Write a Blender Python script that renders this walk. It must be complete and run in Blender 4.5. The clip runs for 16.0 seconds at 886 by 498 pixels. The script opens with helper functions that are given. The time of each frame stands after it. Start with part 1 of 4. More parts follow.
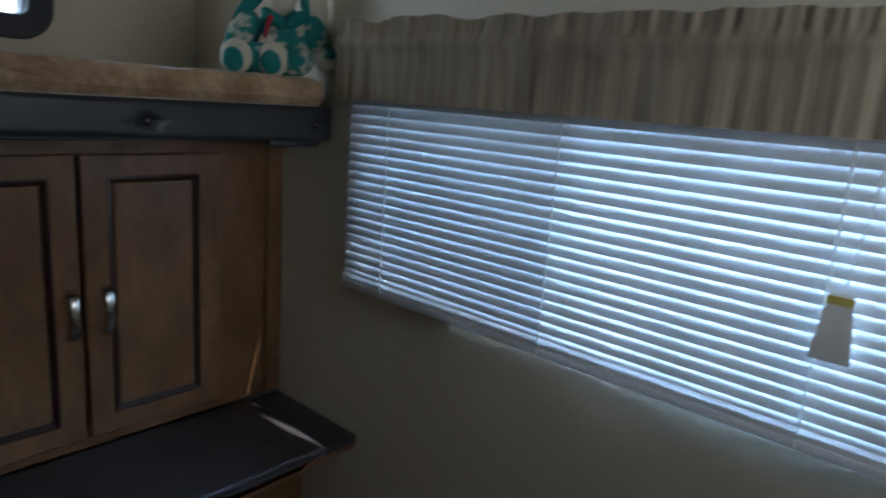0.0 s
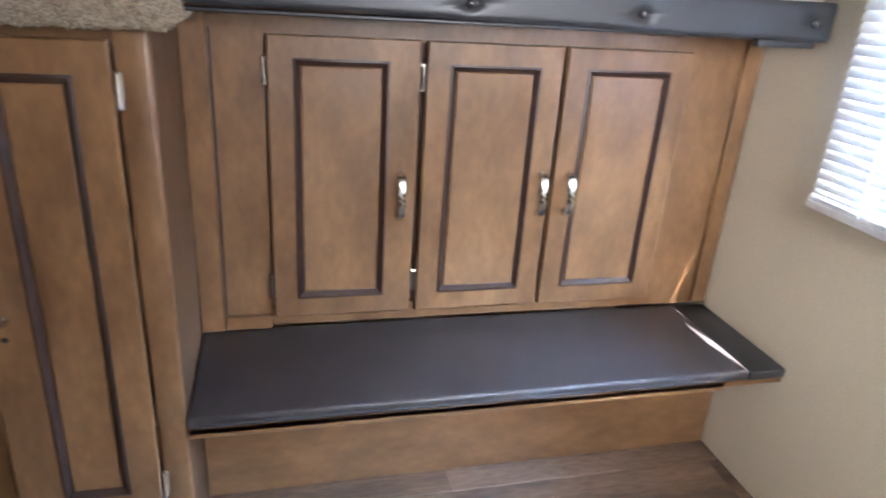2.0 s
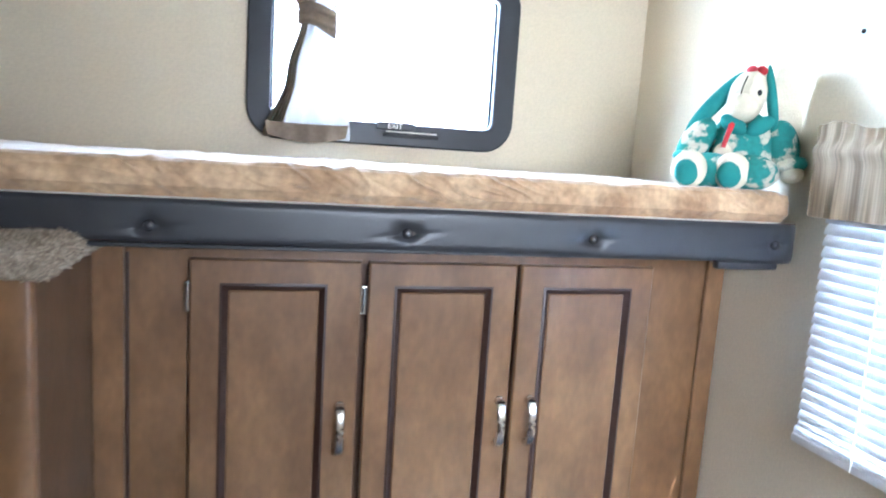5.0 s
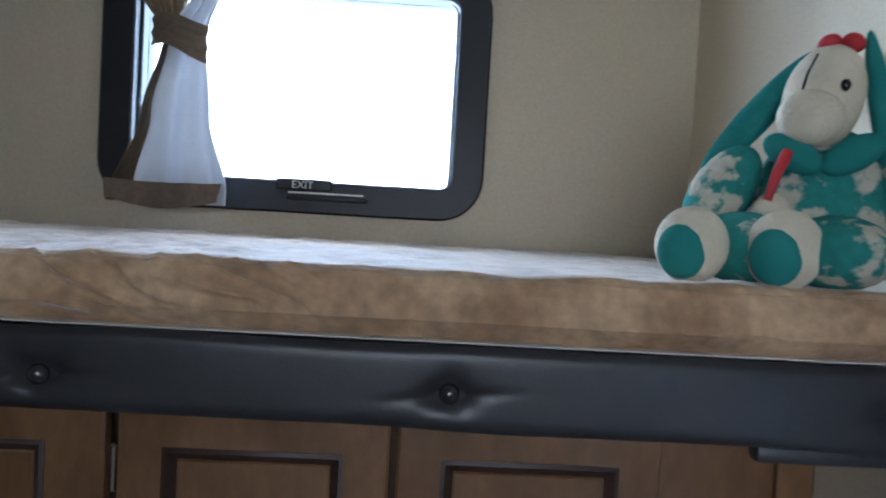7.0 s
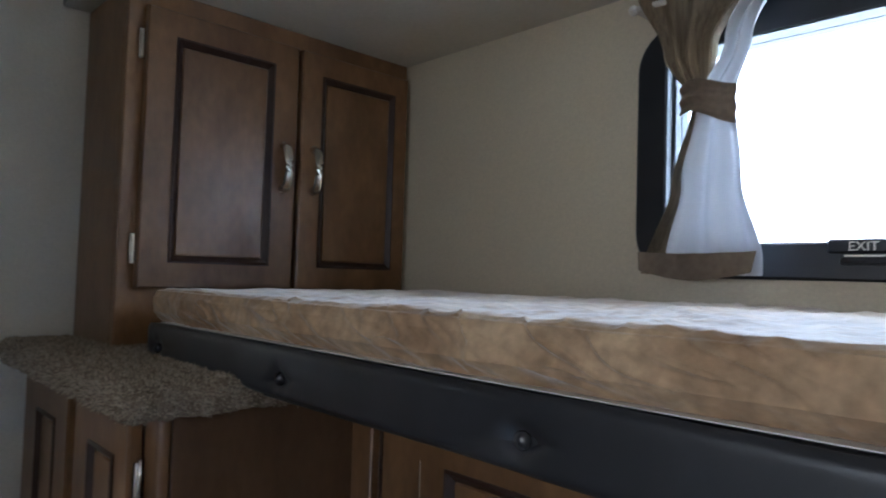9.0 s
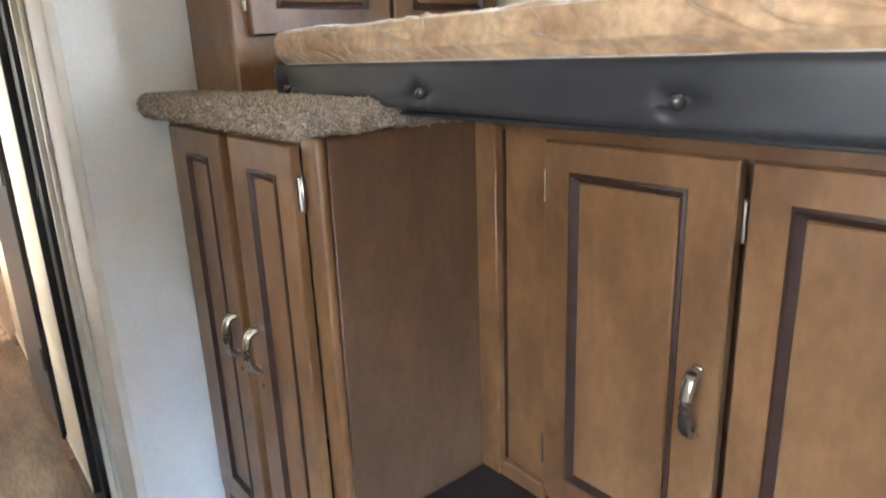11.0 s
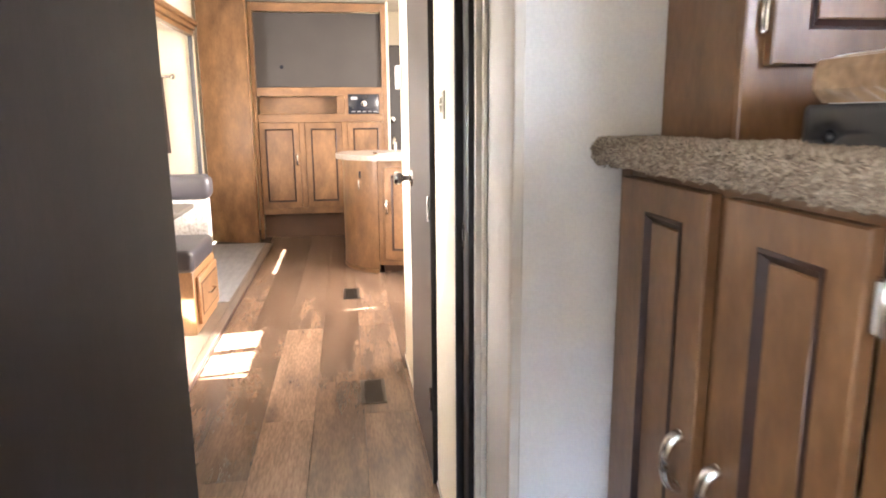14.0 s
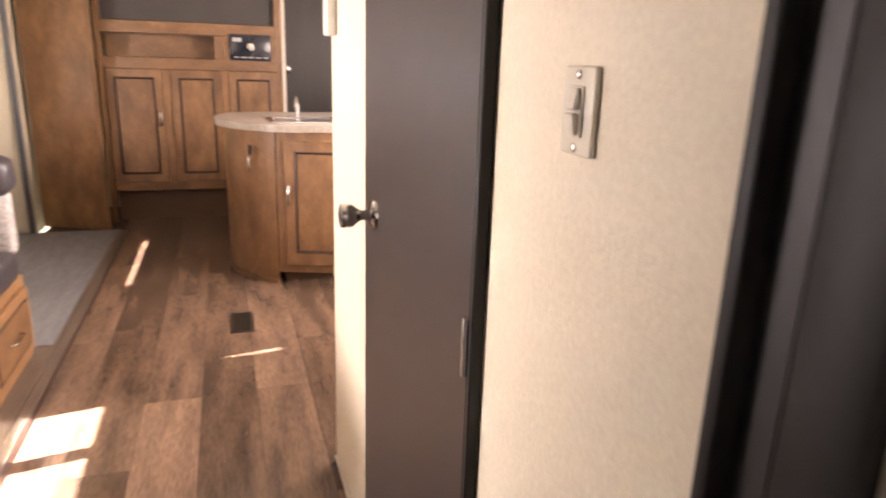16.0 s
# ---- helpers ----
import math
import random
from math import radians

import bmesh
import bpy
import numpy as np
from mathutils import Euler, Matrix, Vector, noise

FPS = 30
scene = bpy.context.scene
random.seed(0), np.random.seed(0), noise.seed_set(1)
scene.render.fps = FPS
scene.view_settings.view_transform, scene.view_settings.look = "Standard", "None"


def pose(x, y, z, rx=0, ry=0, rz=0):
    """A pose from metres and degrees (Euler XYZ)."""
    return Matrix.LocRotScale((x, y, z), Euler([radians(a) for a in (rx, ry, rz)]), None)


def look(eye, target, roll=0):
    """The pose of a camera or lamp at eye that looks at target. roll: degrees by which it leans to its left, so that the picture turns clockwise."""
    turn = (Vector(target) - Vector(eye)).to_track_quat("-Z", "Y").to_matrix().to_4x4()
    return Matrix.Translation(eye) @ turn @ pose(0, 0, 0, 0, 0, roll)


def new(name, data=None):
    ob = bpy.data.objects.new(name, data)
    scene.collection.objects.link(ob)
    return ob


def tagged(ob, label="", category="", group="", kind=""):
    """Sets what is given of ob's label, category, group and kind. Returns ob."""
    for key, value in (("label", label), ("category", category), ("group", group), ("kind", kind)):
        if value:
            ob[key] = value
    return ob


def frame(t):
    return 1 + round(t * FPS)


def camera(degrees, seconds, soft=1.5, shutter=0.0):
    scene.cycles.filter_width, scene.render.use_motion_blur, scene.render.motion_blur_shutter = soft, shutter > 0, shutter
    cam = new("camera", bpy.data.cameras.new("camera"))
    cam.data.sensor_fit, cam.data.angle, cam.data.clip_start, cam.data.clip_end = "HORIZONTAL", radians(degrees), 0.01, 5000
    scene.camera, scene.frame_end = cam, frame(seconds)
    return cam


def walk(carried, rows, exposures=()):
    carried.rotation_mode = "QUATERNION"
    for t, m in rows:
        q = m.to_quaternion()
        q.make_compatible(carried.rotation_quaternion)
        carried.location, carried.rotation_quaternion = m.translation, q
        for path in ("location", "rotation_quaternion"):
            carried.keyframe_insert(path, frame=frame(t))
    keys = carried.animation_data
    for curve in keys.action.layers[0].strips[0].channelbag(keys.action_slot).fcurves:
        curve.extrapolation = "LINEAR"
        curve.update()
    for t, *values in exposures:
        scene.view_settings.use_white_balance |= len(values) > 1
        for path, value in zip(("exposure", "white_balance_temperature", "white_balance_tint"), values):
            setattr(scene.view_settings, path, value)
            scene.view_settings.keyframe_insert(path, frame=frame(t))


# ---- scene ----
cam = camera(67.4, 16.0, soft=1.8, shutter=0.4)

PATH = [
    (0, (-1.085, -1.528, 1.267), (0.389, -0.251, 0.825), 4.3),
    (0.5, (-1.132, -1.482, 1.262), (0.146, -0.047, 0.707), 5.3),
    (1, (-1.203, -1.456, 1.252), (-0.089, 0.072, 0.602), 6.3),
    (1.5, (-1.191, -1.475, 1.23), (-0.403, 0.213, 0.503), 5.2),
    (2, (-1.199, -1.49, 1.223), (-0.725, 0.3, 0.467), 3.9),
    (2.5, (-1.245, -1.483, 1.244), (-1.003, 0.4, 0.612), 3.7),
    (3, (-1.276, -1.481, 1.265), (-1.173, 0.41, 0.622), 4.3),
    (3.5, (-1.268, -1.483, 1.269), (-1.197, 0.425, 0.674), 2.9),
    (4, (-1.227, -1.444, 1.284), (-1.093, 0.475, 0.737), 2.1),
    (4.5, (-1.169, -1.434, 1.309), (-0.778, 0.491, 0.933), 2.0),
    (5, (-1.083, -1.341, 1.319), (-0.559, 0.568, 1.041), 3.7),
    (5.2, (-1.057, -1.276, 1.333), (-0.506, 0.632, 1.094), 3.7),
    (7.5, (-0.456, -0.712, 1.329), (-0.847, 1.249, 1.289), 3.8),
    (8, (-0.456, -0.661, 1.32), (-1.4, 1.102, 1.321), 4.3),
    (8.5, (-0.463, -0.666, 1.321), (-1.729, 0.882, 1.365), 2.8),
    (9, (-0.464, -0.687, 1.324), (-1.905, 0.697, 1.407), 1.7),
    (9.5, (-0.471, -0.704, 1.306), (-1.985, 0.603, 1.32), 0.8),
    (10, (-0.497, -0.745, 1.288), (-1.999, 0.56, 1.087), 0.8),
    (10.2, (-0.5, -0.77, 1.279), (-1.998, 0.52, 0.979), 0.6),
    (12.3, (-0.401, -0.948, 1.191), (-1.96, 0.066, 0.456), -2.7),
    (12.5, (-0.421, -0.986, 1.201), (-2.085, -0.091, 0.545), -2.8),
    (13, (-0.499, -0.978, 1.224), (-2.335, -0.37, 0.714), -3.2),
    (13.5, (-0.648, -0.869, 1.228), (-2.56, -0.448, 0.823), -1.2),
    (14, (-0.874, -0.85, 1.214), (-2.815, -0.573, 0.819), -0.5),
    (14.5, (-1.178, -0.888, 1.26), (-3.106, -0.523, 0.874), 0.9),
    (15, (-1.522, -0.819, 1.257), (-3.456, -0.496, 0.865), 0.9),
    (15.5, (-1.868, -0.852, 1.259), (-3.781, -0.496, 0.796), 0.1),
    (16, (-2.173, -0.88, 1.279), (-4.0, -0.275, 0.735), 1.9),
]
walk(cam, [(t, look(eye, target, roll)) for t, eye, target, roll in PATH], exposures=((0.0, 2.19, 5300, 6), (0.5, 2.34, 5400, 8), (1.0, 3.14, 5500, 10), (1.5, 4.54, 5600, 12), (2.0, 5.77, 5700, 14), (2.5, 6.04, 5500, 14), (3.5, 6.14, 5400, 14), (4.0, 6.14, 5300, 12), (4.5, 6.04, 5200, 12), (5.0, 5.62, 5100, 10), (5.2, 5.24, 5100, 10), (7.5, 3.39, 5150, 10), (9.0, 3.59, 5250, 10), (10.0, 4.54, 5500, 10), (12.3, 6.44, 6000, 14), (13.0, 6.34, 6000, 16), (14.0, 5.96, 6000, 18), (15.0, 5.32, 6000, 22), (15.5, 5.04, 6100, 24), (16.0, 4.79, 6500, 30)))

# ---------------------------------------------------------------- light
world = bpy.data.worlds.new("sky")
scene.world = world
world.use_nodes = True
wn = world.node_tree.nodes
sky = wn.new("ShaderNodeTexSky")
sky.sky_type = "NISHITA"
sky.sun_disc = False
SUN_WAY = Vector((-0.27, 1.5, -1.0)).normalized()
sky.sun_elevation = math.asin(-SUN_WAY.z)
sky.sun_rotation = math.atan2(-SUN_WAY.x, -SUN_WAY.y)
sky.air_density, sky.dust_density = 1.0, 1.5
world.node_tree.links.new(sky.outputs[0], wn["Background"].inputs[0])
wn["Background"].inputs[1].default_value = 0.05

sun = new("sun", bpy.data.lights.new("sun", "SUN"))
sun.data.energy, sun.data.angle, sun.data.color = 5.0, radians(0.6), (1.0, 0.93, 0.82)
sun.matrix_basis = look((4, -8, 9), tuple(Vector((4, -8, 9)) + SUN_WAY))


def area_light(name, eye, way, w, h, watts, color=(0.86, 0.93, 1.0)):
    d = bpy.data.lights.new(name, "AREA")
    d.shape, d.size, d.size_y, d.energy, d.color = "RECTANGLE", w, h, watts, color
    ob = new(name, d)
    ob.matrix_basis = look(eye, tuple(Vector(eye) + Vector(way)))
    return ob


area_light("sky_light_exit_window", (-0.77, 0.62, 1.57), (0, -1, -0.05), 0.9, 0.6, 1.5)
area_light("sky_light_blind_window", (0.45, -0.9, 1.46), (-1, 0, -0.65), 1.5, 0.7, 20.0, (0.52, 0.73, 1.0))
# Warm and tilted up to stand in for sun bounced onto the hall wall.
area_light("sky_bounce_light_dinette", (-3.865, -3.095, 1.155), (0, 1, 0.35), 1.05, 0.34, 3.9, (1.0, 0.94, 0.84))
# Added fill lamp, unseen, brightens the cabinet fronts; no window known there.
rear_fill = area_light("fill_light_rear", (-0.50, -2.03, 1.42), (0.30, 1, -0.12), 0.85, 0.5, 0.45, (1.0, 0.96, 0.90))
rear_fill.data.spread = radians(120)
area_light("sky_light_sofa_window", (-7.52, -2.74, 1.2), (1, 0, -0.05), 0.5, 0.5, 0.55)
# Added warm fill lamp for the hall and living area; its window is made up.
area_light("fill_light_kitchen", (-5.4, 0.66, 1.45), (0, -1, -0.25), 1.3, 0.6, 4.8, (1.0, 0.88, 0.72))


# ---------------------------------------------------------------- materials
def material(name, color, rough=0.5, metal=0.0, color2=None, scale=8.0, stretch=(1, 1, 1), grain=0.0, grain_scale=120.0,
             bump=0.0, bump_scale=200.0, vary=0.0, spec=0.5, translucent=0.0, coat=0.0, detail=4.0, sheen=0.0):
    """Principled surface: two colours mixed by a large noise, a fine grain on top, fine relief, a tint per object."""
    m = bpy.data.materials.new(name)
    m.use_nodes = True
    n, l = m.node_tree.nodes, m.node_tree.links
    b = n["Principled BSDF"]
    b.inputs["Roughness"].default_value, b.inputs["Metallic"].default_value = rough, metal
    b.inputs["Specular IOR Level"].default_value = spec
    b.inputs["Coat Weight"].default_value = coat
    b.inputs["Coat Roughness"].default_value = 0.15
    b.inputs["Sheen Weight"].default_value, b.inputs["Sheen Roughness"].default_value = sheen, 0.35
    color2 = color2 or tuple(c * 0.8 for c in color)
    tc = n.new("ShaderNodeTexCoord")
    mp = n.new("ShaderNodeMapping")
    mp.inputs["Scale"].default_value = stretch
    l.new(tc.outputs["Object"], mp.inputs[0])
    if vary:
        oi = n.new("ShaderNodeObjectInfo")
        mul = n.new("ShaderNodeMath")
        mul.operation, mul.inputs[1].default_value = "MULTIPLY", 37.0
        l.new(oi.outputs["Random"], mul.inputs[0])
        l.new(mul.outputs[0], mp.inputs["Location"])
    big = n.new("ShaderNodeTexNoise")
    big.inputs["Scale"].default_value, big.inputs["Detail"].default_value = scale, detail
    l.new(mp.outputs[0], big.inputs["Vector"])
    ramp = n.new("ShaderNodeValToRGB")
    ramp.color_ramp.elements[0].position, ramp.color_ramp.elements[1].position = 0.3, 0.7
    ramp.color_ramp.elements[0].color, ramp.color_ramp.elements[1].color = (*color, 1), (*color2, 1)
    l.new(big.outputs["Fac"], ramp.inputs[0])
    out = ramp.outputs[0]
    if grain:
        fine = n.new("ShaderNodeTexNoise")
        fine.inputs["Scale"].default_value, fine.inputs["Detail"].default_value = grain_scale, 3.0
        l.new(mp.outputs[0], fine.inputs["Vector"])
        mr = n.new("ShaderNodeMapRange")
        mr.inputs[1].default_value, mr.inputs[2].default_value = 0.3, 0.7
        mr.inputs[3].default_value, mr.inputs[4].default_value = 1 - grain, 1 + grain
        l.new(fine.outputs["Fac"], mr.inputs[0])
        mx = n.new("ShaderNodeVectorMath")
        mx.operation = "SCALE"
        l.new(out, mx.inputs[0])
        l.new(mr.outputs[0], mx.inputs["Scale"])
        out = mx.outputs[0]
    if vary:
        mr2 = n.new("ShaderNodeMapRange")
        mr2.inputs[3].default_value, mr2.inputs[4].default_value = 1 - vary, 1 + vary
        l.new(oi.outputs["Random"], mr2.inputs[0])
        mx2 = n.new("ShaderNodeVectorMath")
        mx2.operation = "SCALE"
        l.new(out, mx2.inputs[0])
        l.new(mr2.outputs[0], mx2.inputs["Scale"])
        out = mx2.outputs[0]
    l.new(out, b.inputs["Base Color"])
    if bump:
        bn = n.new("ShaderNodeTexNoise")
        bn.inputs["Scale"].default_value, bn.inputs["Detail"].default_value = bump_scale, 3.0
        l.new(mp.outputs[0], bn.inputs["Vector"])
        bp = n.new("ShaderNodeBump")
        bp.inputs["Strength"].default_value, bp.inputs["Distance"].default_value = bump, 0.004
        l.new(bn.outputs["Fac"], bp.inputs["Height"])
        l.new(bp.outputs[0], b.inputs["Normal"])
    if translucent:
        tr = n.new("ShaderNodeBsdfTranslucent")
        l.new(out, tr.inputs["Color"])
        ms = n.new("ShaderNodeMixShader")
        ms.inputs[0].default_value = translucent
        l.new(b.outputs[0], ms.inputs[1])
        l.new(tr.outputs[0], ms.inputs[2])
        l.new(ms.outputs[0], n["Material Output"].inputs["Surface"])
    return m


def glass(name, tint=(0.95, 0.97, 0.97)):
    m = bpy.data.materials.new(name)
    m.use_nodes = True
    b = m.node_tree.nodes["Principled BSDF"]
    b.inputs["Base Color"].default_value = (*tint, 1)
    b.inputs["Roughness"].default_value, b.inputs["Transmission Weight"].default_value, b.inputs["IOR"].default_value = 0.02, 1.0, 1.1
    return m


def mesh_screen(name, color, cover):
    """A fine woven screen: some of the light goes straight through."""
    m = material(name, color, 0.8, scale=40)
    n, l = m.node_tree.nodes, m.node_tree.links
    tr, mix = n.new("ShaderNodeBsdfTransparent"), n.new("ShaderNodeMixShader")
    mix.inputs[0].default_value = cover
    l.new(tr.outputs[0], mix.inputs[1])
    l.new(n["Principled BSDF"].outputs[0], mix.inputs[2])
    l.new(mix.outputs[0], n["Material Output"].inputs["Surface"])
    return m


SCREEN = mesh_screen("grey_insect_screen", (0.06, 0.065, 0.075), 0.38)
WOOD = material("stained_maple", (0.235, 0.124, 0.053), 0.38, color2=(0.128, 0.064, 0.027), scale=4.0, stretch=(2.4, 2.4, 1.2), grain=0.12,
                grain_scale=26, bump=0.08, bump_scale=60, coat=0.12, vary=0.06)
WOOD_H = material("stained_maple_level", (0.235, 0.124, 0.053), 0.38, color2=(0.128, 0.064, 0.027), scale=4.0, stretch=(1.2, 2.4, 2.4), grain=0.12,
                  grain_scale=26, bump=0.08, bump_scale=60, coat=0.12, vary=0.06)
# WOOD made darker; the side panel's shade under the bunk is in the colour.
WOOD_SHADED = material("shaded_side_maple", (0.140, 0.076, 0.038), 0.5, color2=(0.088, 0.046, 0.023), scale=4.0, stretch=(2.4, 2.4, 1.2), grain=0.12,
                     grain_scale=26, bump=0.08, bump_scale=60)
GROOVE = material("dark_glaze", (0.030, 0.014, 0.010), 0.45, color2=(0.045, 0.02, 0.013), scale=20)
# Shade of kick spaces and recessed backs is put into this colour.
KICK_SHADE = material("shaded_kick_board", (0.10, 0.05, 0.025), 0.6, scale=6)
BLACK_VINYL = material("black_vinyl", (0.022, 0.023, 0.026), 0.38, color2=(0.03, 0.03, 0.034), scale=14, bump=0.05, bump_scale=220)
BENCH_VINYL = material("charcoal_vinyl", (0.029, 0.024, 0.024), 0.34, color2=(0.038, 0.032, 0.032), scale=9, bump=0.25, bump_scale=300)
WALL = material("cream_wall_board", (0.63, 0.56, 0.42), 0.62, color2=(0.60, 0.525, 0.39), scale=2.2, grain=0.05, grain_scale=160, bump=0.16,
                bump_scale=140)
WALL_WHITE = material("off_white_wall_board", (0.70, 0.67, 0.61), 0.55, color2=(0.66, 0.63, 0.57), scale=2.0, grain=0.04, grain_scale=170, bump=0.2,
                      bump_scale=150)
CEIL = material("white_ceiling_board", (0.62, 0.58, 0.50), 0.7, scale=3, grain=0.04, grain_scale=90, bump=0.2)
TRIM_CREAM = material("cream_vinyl_trim", (0.66, 0.60, 0.50), 0.4, scale=6)
TRIM_GREY = material("grey_corner_moulding", (0.36, 0.36, 0.37), 0.45, scale=9)
JAMB = material("black_door_jamb", (0.012, 0.010, 0.009), 0.5, scale=12, spec=0.3)
DOOR_BROWN = material("dark_brown_door_skin", (0.034, 0.025, 0.020), 0.40, color2=(0.027, 0.020, 0.016), scale=3, stretch=(6, 6, 0.8), grain=0.10,
                      grain_scale=40, bump=0.06)
NICKEL = material("brushed_nickel", (0.74, 0.70, 0.64), 0.24, 1.0, scale=30)
CHROME = material("worn_chrome", (0.70, 0.68, 0.66), 0.15, 1.0, scale=30)
STEEL_DARK = material("shaded_steel", (0.30, 0.30, 0.30), 0.35, 0.9, scale=20)
MATTRESS = material("tan_suede_cover", (0.54, 0.38, 0.225), 0.75, color2=(0.31, 0.185, 0.098), scale=11, grain=0.22, grain_scale=60, bump=0.5,
                    bump_scale=60, spec=0.4, sheen=0.7)
BUTTON = material("glossy_black_button", (0.03, 0.03, 0.033), 0.16, scale=20, coat=0.5)
CARPET = material("speckled_beige_carpet", (0.40, 0.335, 0.255), 0.95, color2=(0.20, 0.16, 0.12), scale=55, grain=0.35, grain_scale=300, bump=0.8,
                  bump_scale=220, spec=0.1)
PILE = material("beige_carpet_tufts", (0.47, 0.395, 0.30), 0.95, color2=(0.24, 0.192, 0.142), scale=1, spec=0.1)
tuft = PILE.node_tree.nodes.new("ShaderNodeNewGeometry")
PILE.node_tree.links.new(tuft.outputs["Random Per Island"], PILE.node_tree.nodes["Color Ramp"].inputs[0])
PLANK = material("wood_look_vinyl", (0.178, 0.113, 0.073), 0.25, color2=(0.076, 0.049, 0.034), scale=2.2, stretch=(1.0, 5.5, 1), grain=0.22,
                 grain_scale=22, bump=0.06, bump_scale=50, vary=0.34, coat=0.2)
SEAM = material("plank_seam", (0.05, 0.028, 0.016), 0.7, scale=8)
FRAME_BLACK = material("black_window_frame", (0.012, 0.013, 0.018), 0.45, scale=20)
PANE = glass("window_glass")
SLAT = material("white_blind_slat", (0.74, 0.74, 0.74), 0.4, scale=12, color2=(0.70, 0.70, 0.70), translucent=0.09)
CORD = material("white_cord", (0.85, 0.85, 0.82), 0.8, scale=40)
VALANCE = material("striped_taupe_linen", (0.43, 0.35, 0.245), 0.85, color2=(0.26, 0.205, 0.145), scale=9, stretch=(1, 6, 0.15), grain=0.2,
                   grain_scale=40, bump=0.3, bump_scale=240, spec=0.2, translucent=0.06)
CURTAIN_W = material("white_curtain_lining", (0.72, 0.73, 0.76), 0.85, scale=8, color2=(0.66, 0.67, 0.70), bump=0.2, bump_scale=300, spec=0.2, translucent=0.26)
CURTAIN_T = material("taupe_striped_curtain", (0.36, 0.29, 0.20), 0.85, color2=(0.22, 0.17, 0.12), scale=30, stretch=(4, 4, 0.2), grain=0.2, bump=0.3,
                     spec=0.2, translucent=0.36)
DRAPE = material("plain_brown_drape", (0.115, 0.082, 0.070), 0.85, color2=(0.08, 0.057, 0.05), scale=14, grain=0.1, bump=0.2, spec=0.2, translucent=0.08)
TAN_CLOTH = material("tan_curtain_cloth", (0.42, 0.27, 0.12), 0.85, color2=(0.36, 0.225, 0.10), scale=14, grain=0.1, bump=0.2, spec=0.2, translucent=0.2)
HEM = material("plain_taupe_hem", (0.20, 0.155, 0.115), 0.9, color2=(0.16, 0.125, 0.095), scale=14, grain=0.12, grain_scale=90, bump=0.2, spec=0.2)
PLASTIC_IVORY = material("ivory_plastic", (0.66, 0.60, 0.47), 0.35, scale=12)
WHITE_PLASTIC = material("white_plastic", (0.72, 0.70, 0.66), 0.4, scale=12)
TV_PANEL = material("dark_backing_board", (0.040, 0.034, 0.030), 0.5, scale=4)
STEREO = material("black_gloss_plastic", (0.012, 0.014, 0.022), 0.2, scale=10)
COUNTER = material("speckled_laminate", (0.36, 0.315, 0.26), 0.3, color2=(0.25, 0.21, 0.17), scale=60, grain=0.2, grain_scale=240, coat=0.3)
TABLE = material("grey_brown_laminate", (0.105, 0.095, 0.082), 0.38, color2=(0.085, 0.077, 0.065), scale=7, grain=0.1, coat=0.08)
SEAT_GREY = material("dark_grey_vinyl", (0.055, 0.050, 0.054), 0.35, color2=(0.040, 0.037, 0.040), scale=6, bump=0.3, bump_scale=40)
PATTERN = material("pale_dotted_upholstery", (0.52, 0.49, 0.45), 0.8, color2=(0.25, 0.23, 0.21), scale=55, bump=0.2)
PILLOW_A = material("cream_cushion_cloth", (0.66, 0.62, 0.55), 0.85, scale=30, bump=0.2)
PILLOW_LEAF = material("charcoal_leaf_print", (0.10, 0.095, 0.09), 0.85, scale=40)
PILLOW_B = material("blue_grey_satin", (0.36, 0.40, 0.44), 0.4, color2=(0.24, 0.28, 0.32), scale=9, bump=0.3, bump_scale=20)
GREY_SHEET = material("grey_slide_floor_vinyl", (0.23, 0.23, 0.235), 0.40, color2=(0.16, 0.16, 0.165), scale=6, stretch=(1, 4, 1), grain=0.15, grain_scale=40)
TAN_FLOOR = material("tan_slide_floor_vinyl", (0.155, 0.115, 0.08), 0.45, color2=(0.105, 0.076, 0.053), scale=3, stretch=(1, 5, 1), grain=0.15, grain_scale=30)
STRIP = material("grey_brown_edge_strip", (0.135, 0.098, 0.070), 0.45, color2=(0.095, 0.068, 0.048), scale=3, stretch=(1, 6, 1), grain=0.15, grain_scale=30)
VENT = material("bronze_register", (0.055, 0.045, 0.035), 0.4, 0.6, scale=20)
PLUSH_TEAL = material("teal_floral_cotton", (0.045, 0.230, 0.205), 0.9, color2=(0.52, 0.50, 0.40), scale=30, detail=4.0, grain=0.12, grain_scale=90, bump=0.4, bump_scale=90, spec=0.2)
for e, at in zip(PLUSH_TEAL.node_tree.nodes["Color Ramp"].color_ramp.elements, (0.53, 0.59)):
    e.position = at
PLUSH_CREAM = material("cream_plush", (0.70, 0.64, 0.50), 0.95, color2=(0.62, 0.56, 0.43), scale=30, bump=0.7, bump_scale=200, spec=0.1)
PLUSH_PLAIN = material("plain_teal_cotton", (0.030, 0.190, 0.180), 0.9, color2=(0.045, 0.23, 0.21), scale=25, bump=0.4, bump_scale=90, spec=0.2)
PLUSH_RED = material("red_ribbon", (0.45, 0.02, 0.03), 0.6, scale=20)
PLUSH_DARK = material("black_button_eye", (0.01, 0.01, 0.012), 0.2, scale=20)
# Ground tone is made up, dark so the blind's gaps look dark.
GROUND = material("dull_grass_ground", (0.07, 0.08, 0.045), 0.95, color2=(0.05, 0.055, 0.035), scale=3, grain=0.2)
HEDGE_BACKDROP = material("dark_backdrop_leaves", (0.035, 0.050, 0.022), 0.8, color2=(0.018, 0.028, 0.012), scale=6, grain=0.4, grain_scale=30, bump=1.0, bump_scale=14)
